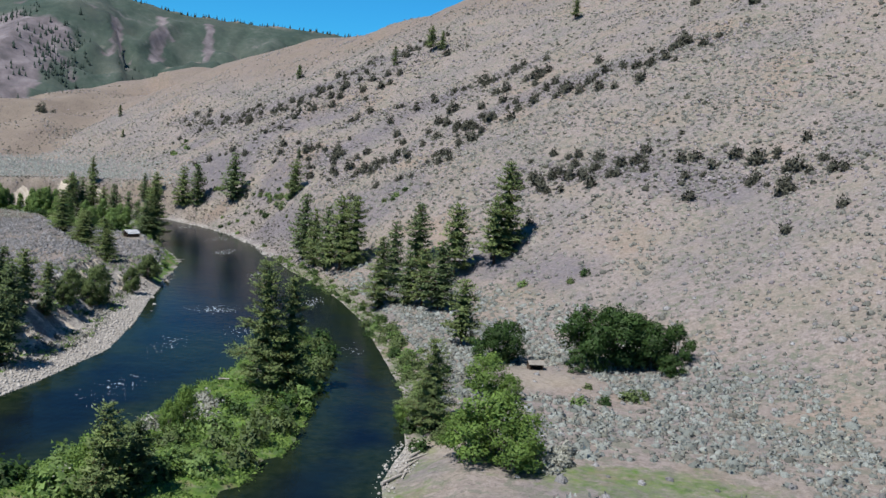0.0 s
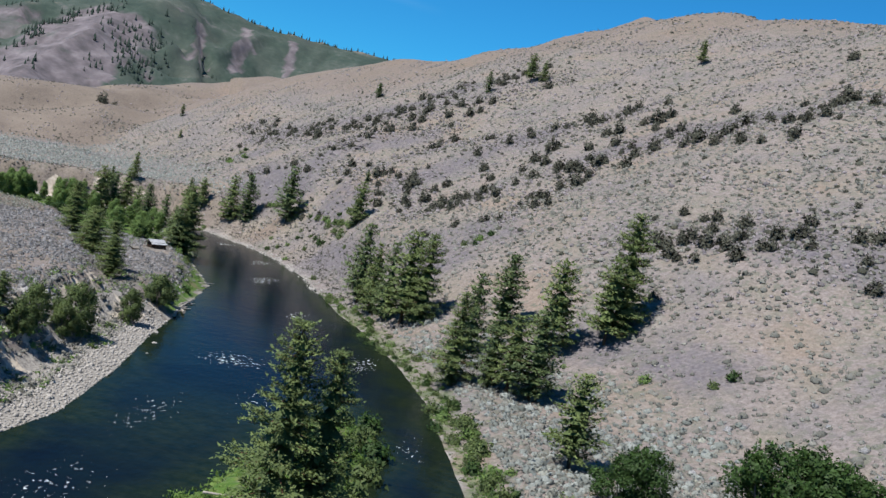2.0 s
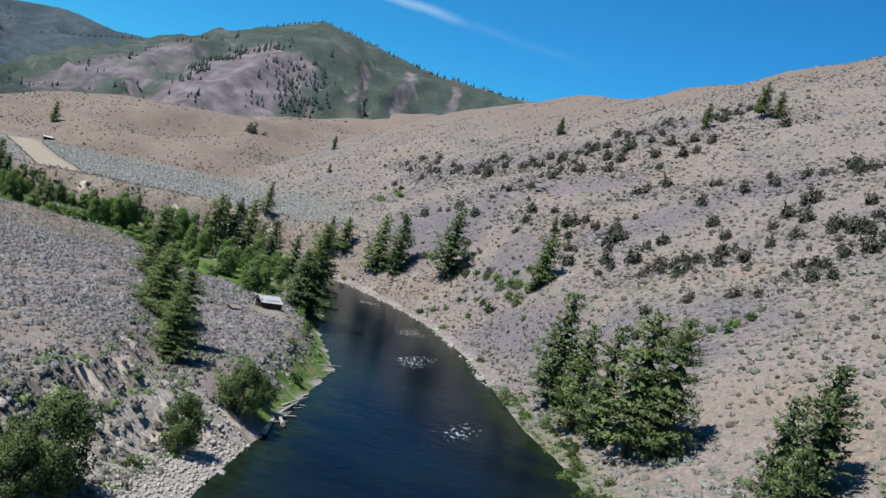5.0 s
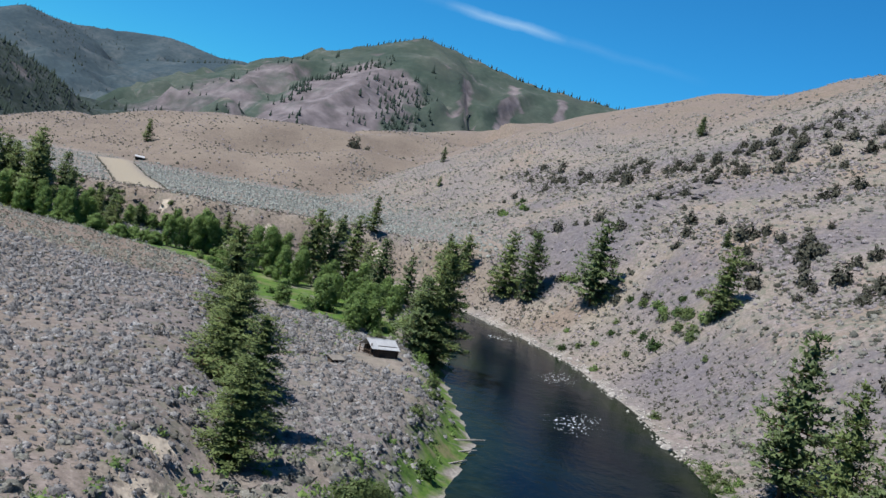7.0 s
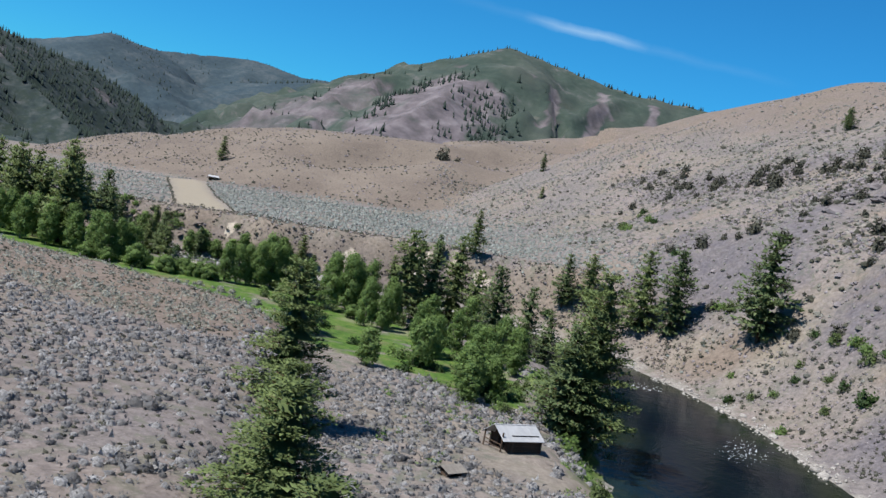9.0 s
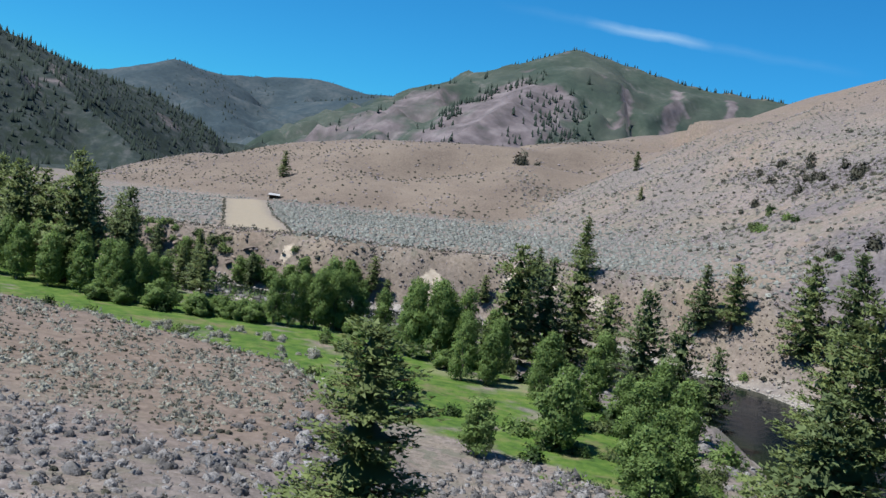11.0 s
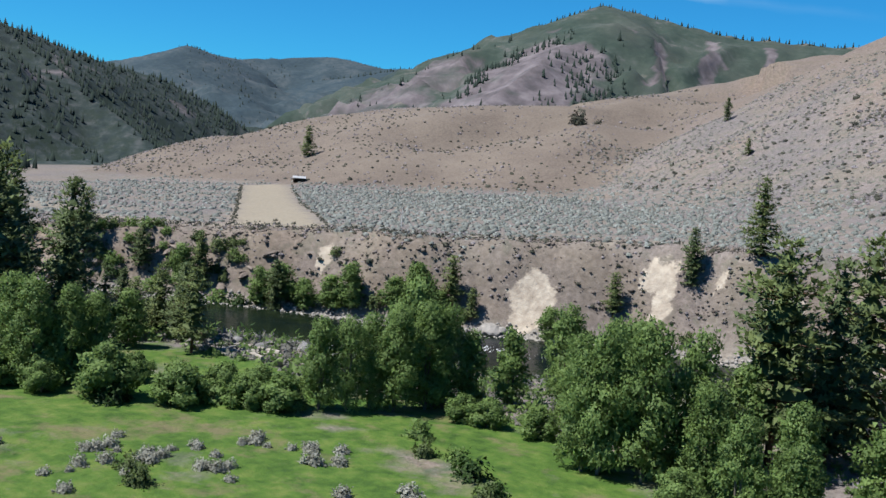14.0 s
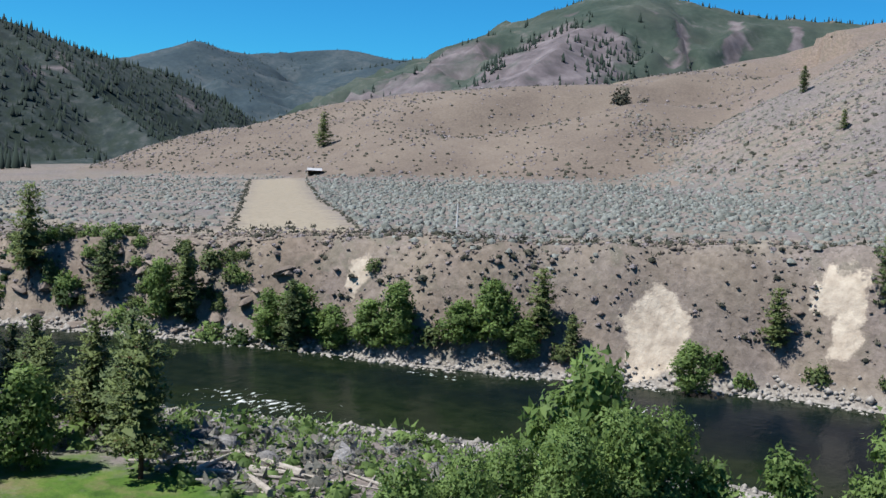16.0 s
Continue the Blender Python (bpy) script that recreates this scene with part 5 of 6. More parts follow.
def along(line, seed, gap, jitter, size, chance):
    rng = np.random.RandomState(seed)
    xs, ys = [], []
    for p, q in zip(line[:-1], line[1:]):
        n = int(math.dist(p[:2], q[:2]) / gap)
        for i in range(n):
            if rng.rand() < chance:
                k = i / n
                xs.append(p[0] + k * (q[0] - p[0]) + rng.normal(0, jitter))
                ys.append(p[1] + k * (q[1] - p[1]) + rng.normal(0, jitter))
    return np.array(xs), np.array(ys), rng.uniform(size[0], size[1], len(xs))


def off_water(x, y, gap_in, gap_out):
    a, b = line_distance(x, y, BANK_IN)[0], line_distance(x, y, BANK_OUT)[0]
    return ~inside(x, y, RIVER) & (a > gap_in) & (b > gap_out), a < b


def terrace_brush(x, y):
    dry, inner = off_water(x, y, 5, 5)
    edge_m = line_distance(x, y, MEADOW + MEADOW[:1])[0]
    yard = np.minimum(np.hypot(x + 113, y - 362) / 8, np.hypot(x + 119, y - 368) / 6)
    k = 0.95 + 0.40 * ripple(x, y, 22, 201) - 0.6 * smooth(0.2, 0.6, ripple(x, y, 38, 202)) * (y < 345)
    low = (x > -150) & (y > 300) & (y < 396)
    k = k + 0.5 * smooth(6, 1, edge_m)
    return np.clip(k, 0.05, 0.97) * dry * inner * ~(inside(x, y, MEADOW)) * (edge_m > 0.5) * (yard > 1) * (inside(x, y, TERRACE) | low) * (1 - smooth(-152, -160, x) * smooth(354, 362, y)) * smooth(195, 225, y + 0.35 * (x + 100)) * smooth(-300, -268, x)


def east_brush(x, y):
    dry, inner = off_water(x, y, 6, 7)
    z = hill(x, y)
    flat = smooth(16, 2, z)
    yard = np.minimum(np.minimum(np.hypot(x - 18, y - 196) / 13, np.hypot((x - 28) / 24, (y - 137) / 10)), np.hypot(x - 6, y - 150) / 8)
    k = flat * (0.75 + 0.5 * ripple(x, y, 25, 203)) + (1 - flat) * (0.62 + 0.5 * ripple(x, y, 30, 204) + 0.35 * ripple(x, y, 9, 224))
    return np.clip(k, 0.06, 0.95) * dry * ~inner * (yard > 1) * ((y > 150) | (x > 12)) * (x > -118) * smooth(112, 150, y) * smooth(135, 105, x)


def bench_brush(x, y):
    dry, inner = off_water(x, y, 6, 5)
    d_strip = line_distance(x, y, RUNWAY + RUNWAY[:1])[0]
    z = land(x, y)
    k = 0.78 + 0.3 * ripple(x, y, 30, 205) - 0.42 * (x < -262 - 0.79 * (y - 508)) - 0.9 * (z < bench(x, y) - 1.2) * (y < 540) - 0.5 * (line_distance(x, y, BANK_OUT)[0] < 20 + 3 * ripple(x, y, 12, 225)) * (x < -150)
    return np.clip(k, 0.03, 0.95) * dry * ~inner * ~inside(x, y, RUNWAY) * (d_strip > 1.2) * ((x < -118) | (y > 560)) * (hill(x, y) < 24 + 5 * ripple(x, y, 30, 219)) * (brown_hill(x, y) < bench(x, y) + 1.5)


def slope_brush(x, y):
    dry, inner = off_water(x, y, 6, 8)
    c = y + 0.55 * x - 722
    return np.clip(0.58 + 0.55 * ripple(x, y, 34, 206) + 0.35 * ripple(x, y, 9, 223) - 0.40 * smooth(-120, -40, c), 0.06, 0.95) * dry * ~inner * (hill(x, y) > 20)


thicket("sagebrush", scatter(301, (-300, -84, 195, 412), 1.17, terrace_brush, (0.42, 0.95)), 301, [SAGE], "dense silver-grey sagebrush covering the river terrace", 12, 0.60, 0.32, 4)
thicket("sagebrush", scatter(302, (-118, 135, 115, 420), 1.9, east_brush, (0.44, 1.12)), 302, [HILL_SAGE], "grey-green sagebrush dotted over the lower hillside", 3)
thicket("sagebrush", scatter(317, (-60, 70, 125, 330), 1.8, lambda x, y: east_brush(x, y) * smooth(12, 2, hill(x, y)) * 0.9, (0.65, 1.35)), 317, [BENCH_SAGE], "large silver sagebrush over the flat by the river", 9)
thicket("sagebrush", scatter(320, (-20, 70, 135, 300), 3.4, lambda x, y: east_brush(x, y) * smooth(7, 2, hill(x, y)), (0.6, 1.2)), 320, [PALE_SAGE], "pale silver sagebrush between the trees on the flat", 12, 0.5)
def edge_brush(x, y):
    d = line_distance(x, y, MEADOW + MEADOW[:1])[0]
    k = 0.52 + 0.5 * ripple(x, y, 9, 215) + 0.25 * ripple(x, y, 30, 216) + 0.45 * smooth(7, 2, d)
    return np.clip(k, 0.04, 0.95) * inside(x, y, TERRACE) * ~inside(x, y, MEADOW) * (d > 0.6) * smooth(-152, -160, x) * smooth(352, 362, y)


thicket("sagebrush", scatter(329, (-268, -150, 350, 402), 1.05, edge_brush, (0.34, 0.78)), 329, [PALE_SAGE], "loose silver sagebrush along the terrace edge above the meadow", 20, 0.42, 0.34)
thicket("dry_brush", scatter(326, (-240, -150, 360, 400), 0.85, lambda x, y: inside(x, y, TERRACE) * ~inside(x, y, MEADOW) * np.clip(0.45 + 0.5 * ripple(x, y, 9, 213), 0.1, 0.9), (0.14, 0.36)), 326, [BRUSH], "small dry twigs and tufts on the reddish terrace edge", 5)
thicket("dry_brush", scatter(328, (-190, -86, 235, 350), 1.9, lambda x, y: inside(x, y, TERRACE) * 0.8, (0.15, 0.36)), 328, [BRUSH], "small dark dry tufts between the sagebrush", 4)
thicket("sagebrush", scatter(303, (-470, -105, 478, 640), 1.8, bench_brush, (0.48, 0.96)), 303, [BENCH_SAGE], "pale blue-grey sagebrush on the bench beside the airstrip", 2)
thicket("sagebrush", scatter(304, (-480, -150, 640, 800), 2.4, bench_brush, (0.6, 1.1)), 304, [BENCH_SAGE], "pale blue-grey sagebrush on the far bench", 3)
thicket("dry_brush", scatter(305, (-330, 150, 300, 790), 2.1, slope_brush, (0.38, 1.0)), 305, [HILL_SAGE], "grey-green sage dots on the dry hillside", 2)
thicket("dry_brush", scatter(331, (-330, 150, 200, 790), 2.6, lambda x, y: slope_brush(x, y) * np.clip(0.6 + 1.2 * ripple(x, y, 38, 222), 0.05, 1), (0.42, 1.05)), 331, [DRY_SAGE], "lilac-grey dry brush over the hillside", 2)
thicket("dry_brush", scatter(306, (-330, 150, 300, 720), 4.6, slope_brush, (0.6, 1.3)), 306, [BRUSH], "dark low brush on the hillside", 4)
thicket("dry_brush", scatter(307, (-660, -285, 680, 960), 3.4, lambda x, y: (brown_hill(x, y) > bench(x, y) + 1) * np.clip(0.34 + 0.5 * ripple(x, y, 60, 220) - 0.25 * smooth(34, 50, brown_hill(x, y)), 0.05, 0.8), (0.55, 1.15)), 307, [BRUSH], "dots of low brush on the brown hill", 4)
thicket("dry_brush", scatter(330, (-660, -285, 680, 960), 3.1, lambda x, y: (brown_hill(x, y) > bench(x, y) + 1) * np.clip(0.30 + 0.5 * ripple(x, y, 50, 221) + 0.3 * smooth(-520, -560, x), 0.05, 0.8), (0.45, 0.9)), 330, [DRY_SAGE], "pale low brush on the brown hill", 4)


GULLIES = ([(-135, 592), (-90, 570), (-45, 565), (-15, 575)], [(-100, 512), (-70, 480), (-50, 440), (-25, 425)], [(-65, 520), (-20, 500), (20, 505)],
           [(-18, 400), (0, 425), (30, 440), (60, 415), (90, 412)], [(15, 345), (50, 330), (85, 300), (105, 285)], [(-120, 545), (-90, 555), (-60, 545)], [(-198, 698), (-169, 643), (-150, 634), (-130, 597)])


def gully_brush(x, y):
    d = np.min([line_distance(x, y, g)[0] for g in GULLIES], 0)
    return smooth(15, 3, d + 6 * ripple(x, y, 18, 208)) * 0.75


thicket("dry_brush", scatter(310, (-205, 130, 270, 702), 1.75, gully_brush, (0.5, 1.1)), 310, [DRY_SAGE], "grey-lilac brush thickets in the hillside gullies", 4)
thicket("dry_brush", scatter(311, (-205, 130, 270, 702), 2.3, gully_brush, (0.5, 1.2)), 311, [BRUSH], "dark brush thickets in the hillside gullies", 4)


edge_l, edge_r = along([(-276, 502), (-331.5, 568), (-427, 681)], 321, 1.1, 0.35, (0.3, 0.55), 0.85), along([(-261, 510), (-277.5, 530), (-327, 588), (-410, 691)], 322, 1.1, 0.35, (0.3, 0.55), 0.85)
edges = [np.concatenate(c) for c in zip(edge_l, edge_r)]
thicket("dry_brush", (*edges, np.full(len(edges[0]), 0.4)), 323, [BRUSH], "rows of low brush along both edges of the airstrip", 4)


def undergrowth(x, y):
    d = line_distance(x, y, BANK_IN)[0]
    dry, inner = off_water(x, y, 2.5, 5)
    near = smooth(30, 18, d) * smooth(-118, -135, x) + smooth(11, 5, d) * smooth(290, 300, y)
    return np.clip(near, 0, 1) * dry * inner * ~inside(x, y, MEADOW) * np.clip(0.45 + 0.6 * ripple(x, y, 10, 209), 0, 0.9) * (y > 290)


thicket("undergrowth", scatter(312, (-320, -85, 290, 480), 1.3, undergrowth, (0.45, 0.95)), 312, [LEAVES], "low green willow scrub along the river bank", 20, 0.45, 0.30)
thicket("undergrowth", scatter(313, (-320, -85, 290, 480), 2.0, undergrowth, (0.5, 1.1)), 313, [SAGE], "grey scrub among the bank willows")
thicket("undergrowth", scatter(314, (-62, -18, 90, 250), 1.15, lambda x, y: inside(x, y, ISLAND) * np.clip(0.72 + 0.5 * ripple(x, y, 12, 210), 0.25, 0.95), (0.55, 1.4)), 314, [LEAVES_LIME], "bright green scrub covering the island", 20, 0.45, 0.28)
thicket("undergrowth", scatter(315, (-75, 20, 125, 385), 1.4, lambda x, y: (smooth(8, 2, line_distance(x, y, BANK_OUT)[0]) * ~inside(x, y, RIVER) * (y > 158)) * 0.7, (0.45, 1.1)), 315, [BUSH_GREEN], "green scrub along the foot of the slope", 18, 0.45, 0.28)


def bar_scrub(x, y):
    dry, inner = off_water(x, y, 5, 5)
    return dry * inner * ~inside(x, y, MEADOW) * np.clip(0.78 + 0.5 * ripple(x, y, 9, 212), 0.1, 0.97) * (x < -185) * (y > 425)


thicket("undergrowth", scatter(324, (-300, -185, 425, 478), 1.7, bar_scrub, (0.6, 1.6)), 324, [LEAVES], "green willow scrub on the gravel bar", 20, 0.5, 0.30)
thicket("undergrowth", scatter(325, (-300, -185, 425, 478), 1.6, bar_scrub, (0.5, 1.2)), 325, [HILL_SAGE], "grey scrub and dead twigs on the gravel bar", 12, 0.5)


def outer_brush(x, y):
    dry, inner = off_water(x, y, 14, 14)
    return dry * np.clip(0.55 + 0.4 * ripple(x, y, 40, 214), 0.1, 0.9) * (hill(x, y) < 60) * ((y < 262) | (x < -268) | (x > 100)) * ~inside(x, y, MEADOW)


thicket("sagebrush", scatter(327, (-560, 190, -120, 410), 6.0, outer_brush, (0.6, 1.2)), 327, [SAGE], "scattered sagebrush over the outer terrace and flat", 2)


def cut_bank(x, y):
    d, inner = line_distance(x, y, BANK_IN)[0], off_water(x, y, 5, 5)
    return smooth(26, 16, d) * inner[0] * inner[1] * np.clip(0.55 + 0.8 * ripple(x, y, 14, 211), 0.05, 0.95) * (y < 310)


thicket("undergrowth", scatter(318, (-112, -70, 90, 310), 1.4, cut_bank, (0.5, 1.2)), 318, [HILL_SAGE], "grey brush over the eroded river bank", 10, 0.6)
thicket("undergrowth", scatter(319, (-112, -70, 90, 310), 2.4, cut_bank, (0.6, 1.5)), 319, [LEAVES], "green shrubs over the eroded river bank", 26, 0.45, 0.30)


def bank_brush(x, y):
    d, inner = line_distance(x, y, BANK_OUT)[0], line_distance(x, y, BANK_IN)[0]
    return smooth(26, 14, d) * (d > 4) * ~inside(x, y, RIVER) * (inner > d) * np.clip(0.58 + 0.8 * ripple(x, y, 13, 207), 0.22, 0.95) * (y > 330) * (sum(np.exp(-((x - sx) / sr) ** 2 - ((y - sy) / sr) ** 2) for sx, sy, sr in SCARS) < 0.34)


thicket("dry_brush", scatter(308, (-320, -30, 330, 525), 1.25, bank_brush, (0.30, 0.95)), 308, [BRUSH], "dark brush dotted over the steep river bluff", 9, 0.52, 0.36)
thicket("dry_brush", scatter(309, (-320, -30, 330, 525), 1.4, bank_brush, (0.22, 0.7)), 309, [DRY_SAGE], "dry brush on the steep river bank", 7, 0.55, 0.34)


def woods(name, x, y, high, seed, label):
    """Far conifers beyond counting: five-sided uneven spires in one mesh."""
    rng = np.random.RandomState(seed)
    n, k = len(x), 5
    z = surface(x, y)
    a = 2 * math.pi * np.arange(k) / k
    ring = np.stack([np.cos(a), np.sin(a)], 1)[None] * (high * rng.uniform(0.16, 0.26, n))[:, None, None] * rng.uniform(0.7, 1.3, (n, k, 1))
    low = np.concatenate([ring + np.stack([x, y], 1)[:, None], np.repeat((z - 0.5)[:, None, None], k, 1) + high[:, None, None] * rng.uniform(0, 0.15, (n, k, 1))], 2)
    top = np.stack([x, y, z + high], 1)[:, None]
    v = np.concatenate([low, top], 1).reshape(-1, 3)
    base = (np.arange(n) * (k + 1))[:, None]
    f = np.concatenate([np.stack([base[:, 0] + i, base[:, 0] + (i + 1) % k, base[:, 0] + k], 1) for i in range(k)])
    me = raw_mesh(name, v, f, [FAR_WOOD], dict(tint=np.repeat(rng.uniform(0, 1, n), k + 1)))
    return tagged(new(name, me), label, "forest", kind="stuff")


def wooded(seed, box, spacing, density, size):
    x, y, r, _ = scatter(seed, box, spacing, density, size)
    return x, y, r


def shade_side(x, y):
    """1 on slopes that fall to the north-east, away from the sun, 0 on the dry south-western ones. Dark conifers follow
    it and deepen the shaded sides.
    """
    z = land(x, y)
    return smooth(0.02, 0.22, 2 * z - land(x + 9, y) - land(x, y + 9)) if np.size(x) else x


woods("conifer_wood", *wooded(401, (-1150, -560, 1330, 1900), 13, lambda x, y: smooth(0.16, 0.35, ripple(x, y, 90, 402, 4) + 0.25 * shade_side(x, y) - 0.1) * 0.42, (5, 10)), 401, "dark conifers in patches over the grey mountain spur")
woods("conifer_wood", *wooded(403, (-1500, -740, 700, 1560), 7.5, lambda x, y: np.clip(-0.10 + 0.85 * shade_side(x, y) + 0.45 * ripple(x, y, 110, 404, 4), 0.02, 0.9) * (dark_mountain(x, y) > -5), (4, 8)), 403, "dark conifer forest on the steep mountainside")
woods("conifer_wood", *wooded(405, (-2400, -1300, 1700, 3100), 20, lambda x, y: np.clip(-0.15 + 0.55 * shade_side(x, y) + 0.45 * ripple(x, y, 260, 406, 4), 0.0, 0.9), (4, 7)), 405, "conifers scattered over the far blue mountains")
woods("conifer_wood", *along([(-845, 1600), (-862, 1700), (-876, 1800), (-846, 1856), (-800, 1835)], 412, 2.2, 10, (7, 12), 0.9), 412, "band of dark conifers up the rocky spur")
woods("conifer_wood", *along([(-690, 1590), (-677, 1610), (-700, 1690), (-748, 1820)], 413, 2.4, 16, (7, 12), 0.9), 413, "clusters of dark conifers in the gullies of the spur")
woods("conifer_wood", *along([(-660, 1640), (-685, 1758), (-700, 1800)], 414, 2.6, 10, (7, 12), 0.9), 414, "line of dark conifers below the peak")
woods("conifer_wood", *along(PEAK_RIDGE, 407, 3.6, 5, (5, 10), 0.6), 407, "conifers along the crest of the peak")
woods("conifer_wood", *along(BLUE_BACK, 408, 9, 8, (4, 7), 0.6), 408, "conifers along the far crest")
woods("conifer_wood", *along(DARK_RIDGE, 415, 4, 6, (4, 8), 0.7), 415, "conifers along the dark mountain crest")
woods("conifer_wood", *wooded(409, (-900, -500, 560, 800), 8, lambda x, y: smooth(-40, -90, x + 1.0 * (y - 640) + 480) * 0.8, (9, 15)), 409, "dense dark conifer grove at the end of the bench")
woods("conifer_wood", *wooded(411, (-560, -300, 380, 446), 6, lambda x, y: smooth(-285, -320, x) * 0.6, (8, 15)), 411, "tall conifers at the upstream end of the meadow")

# ---- buildings, logs and stones ----
def box(bm, m, sx, sy, sz, bevel=0.015):
    made = bmesh.ops.create_cube(bm, size=1.0, matrix=m @ Matrix.Diagonal((sx, sy, sz, 1)))
    edges = list({e for v in made["verts"] for e in v.link_edges})
    bmesh.ops.bevel(bm, geom=edges, offset=bevel, segments=1, affect="EDGES")


def beam(name, parent, mat, m, sx, sy, sz, label=""):
    bm = bmesh.new()
    box(bm, m, sx, sy, sz)
    return part(name, from_bmesh(name, bm, mat), parent, label)


def round_log(length, r0, r1, seed, sides=8, rings=6, wobble=0.05):
    """A log along x, slightly bent and uneven, with closed ends."""
    rng = random.Random(seed)
    bm = bmesh.new()
    loops = []
    for i in range(rings):
        k = i / (rings - 1)
        r = r0 + (r1 - r0) * k
        oy, oz = wobble * length * 0.2 * math.sin(2.2 * k + seed), wobble * length * 0.1 * math.sin(3 * k)
        loops.append([bm.verts.new((length * (k - 0.5), oy + r * rng.uniform(0.88, 1.1) * math.cos(a), oz + r * rng.uniform(0.88, 1.1) * math.sin(a)))
                      for a in (2 * math.pi * j / sides for j in range(sides))])
    for p, q in zip(loops[:-1], loops[1:]):
        for j in range(sides):
            bm.faces.new((p[j], p[(j + 1) % sides], q[(j + 1) % sides], q[j]))
    bm.faces.new(loops[0][::-1])
    bm.faces.new(loops[-1])
    bmesh.ops.recalc_face_normals(bm, faces=bm.faces)
    return bm


def log_cabin(x, y, turn):
    """A one-room cabin of round logs under a tin gable roof, with a porch overhang on posts at one gable."""
    length, width, rows, d = 4.0, 3.1, 7, 0.19
    cabin = tagged(new("log_cabin"), "small weathered log cabin with grey tin gable roof", "cabin")
    cabin.matrix_basis = pose(x, y, height(x, y) - 0.05, 0, 0, turn)
    walls = beam("wall", cabin, DARK, pose(0, 0, 0.95), length - 0.3, width - 0.3, 1.8)
    long_log = from_bmesh("log", round_log(length + 0.5, d * 0.5, d * 0.47, 3, wobble=0.01), LOG)
    short_log = from_bmesh("log", round_log(width + 0.5, d * 0.5, d * 0.47, 4, wobble=0.01), LOG)
    stub = from_bmesh("log", round_log(1.35, d * 0.5, d * 0.47, 5, wobble=0.01), LOG)
    for r in range(rows):
        for side in (-1, 1):
            part("log", long_log, walls).matrix_basis = pose(0, side * width / 2, 0.11 + d * r * 0.96)
            if side < 0 and r < 7:
                for s in (-1, 1):
                    part("log", stub, walls).matrix_basis = pose(-length / 2, s * 1.27, 0.22 + d * r * 0.96, 0, 0, 90)
            else:
                part("log", short_log, walls).matrix_basis = pose(side * length / 2, 0, 0.22 + d * r * 0.96, 0, 0, 90)
    top = 0.11 + d * rows * 0.96
    for side in (-1, 1):
        bm = bmesh.new()
        v = [bm.verts.new((side * (length / 2) + t, w, h)) for t in (-0.06, 0.06) for w, h in ((-width / 2, top - 0.1), (width / 2, top - 0.1), (0, top + 1.15))]
        for f in ((0, 1, 2), (5, 4, 3), (0, 3, 4, 1), (1, 4, 5, 2), (2, 5, 3, 0)):
            bm.faces.new([v[i] for i in f])
        bmesh.ops.recalc_face_normals(bm, faces=bm.faces)
        part("gable", from_bmesh("gable", bm, LOG), cabin)
    tilt = math.degrees(math.atan2(1.3, width / 2 + 0.4))
    run = math.hypot(1.3, width / 2 + 0.4)
    for side in (-1, 1):
        roof = beam("roof_slope", cabin, TIN, pose(-0.55, side * (width / 4 + 0.2), top + 0.62, -side * tilt), length + 1.7, run, 0.05, "dull grey tin roof sheets")
        for i in range(10):
            beam("seam", roof, TIN, pose(-0.55 + (i - 4.5) * 0.57, side * (width / 4 + 0.2), top + 0.655, -side * tilt), 0.04, run, 0.03)
    beam("ridge_cap", cabin, TIN, pose(-0.55, 0, top + 1.28), length + 1.7, 0.22, 0.05)
    for side in (-1, 1):
        beam("porch_post", cabin, LOG, pose(-length / 2 - 1.2, side * (width / 2 - 0.1), 1.05), 0.14, 0.14, 2.2)
    for h in (0.45, 0.85):
        beam("rail", cabin, LOG, pose(-length / 2 - 1.2, 0, h), 0.09, width - 0.3, 0.09)
    # solid panel; the unlit room behind is only its dark colour
    beam("door", cabin, DARK, pose(-length / 2 - 0.03, 0, 0.85), 0.06, 1.05, 1.6, "near-black panel painted as an open doorway")
    return cabin


def open_shed(name, x, y, turn, length, width, tall, roof_mat, label):
    """A low shed: plank walls on three sides, open front, pitched roof; the shade inside is painted as a near-black
    floor.
    """
    shed = tagged(new(name), label, "shed")
    shed.matrix_basis = pose(x, y, height(x, y) - 0.05, 0, 0, turn)
    beam("back_wall", shed, LOG, pose(0, width / 2, tall / 2), length, 0.12, tall)
    for s in (-1, 1):
        beam("side_wall", shed, LOG, pose(s * (length / 2 - 0.06), 0, tall / 2), 0.12, width - 0.14, tall)
        beam("post", shed, LOG, pose(s * (length / 2 - 0.2), -width / 2 + 0.1, tall / 2), 0.16, 0.16, tall)
    beam("floor_boards", shed, DARK, pose(0, 0, 0.06), length - 0.3, width - 0.2, 0.06)
    slope = 22
    run = (width / 2 + 0.35) / math.cos(radians(slope))
    for s in (-1, 1):
        beam("roof_slope", shed, roof_mat, pose(0, s * (width / 4 + 0.17), tall + 0.16 + 0.1, -s * slope), length + 0.6, run, 0.07)
    return shed


log_cabin(-119.3, 368.2, 60)
open_shed("runway_shed", -409, 694, 38, 4.6, 3.2, 1.7, TIN, "open shed with pale roof at the end of the airstrip")
open_shed("root_cellar", 17.6, 205.6, 12, 2.8, 2.4, 1.3, SHAKE, "low dark shed with bleached roof under the grove")
open_shed("collapsed_shed", -118.6, 349.0, 70, 2.0, 1.6, 0.45, SHAKE, "low collapsed shed with grey boards in the sagebrush")

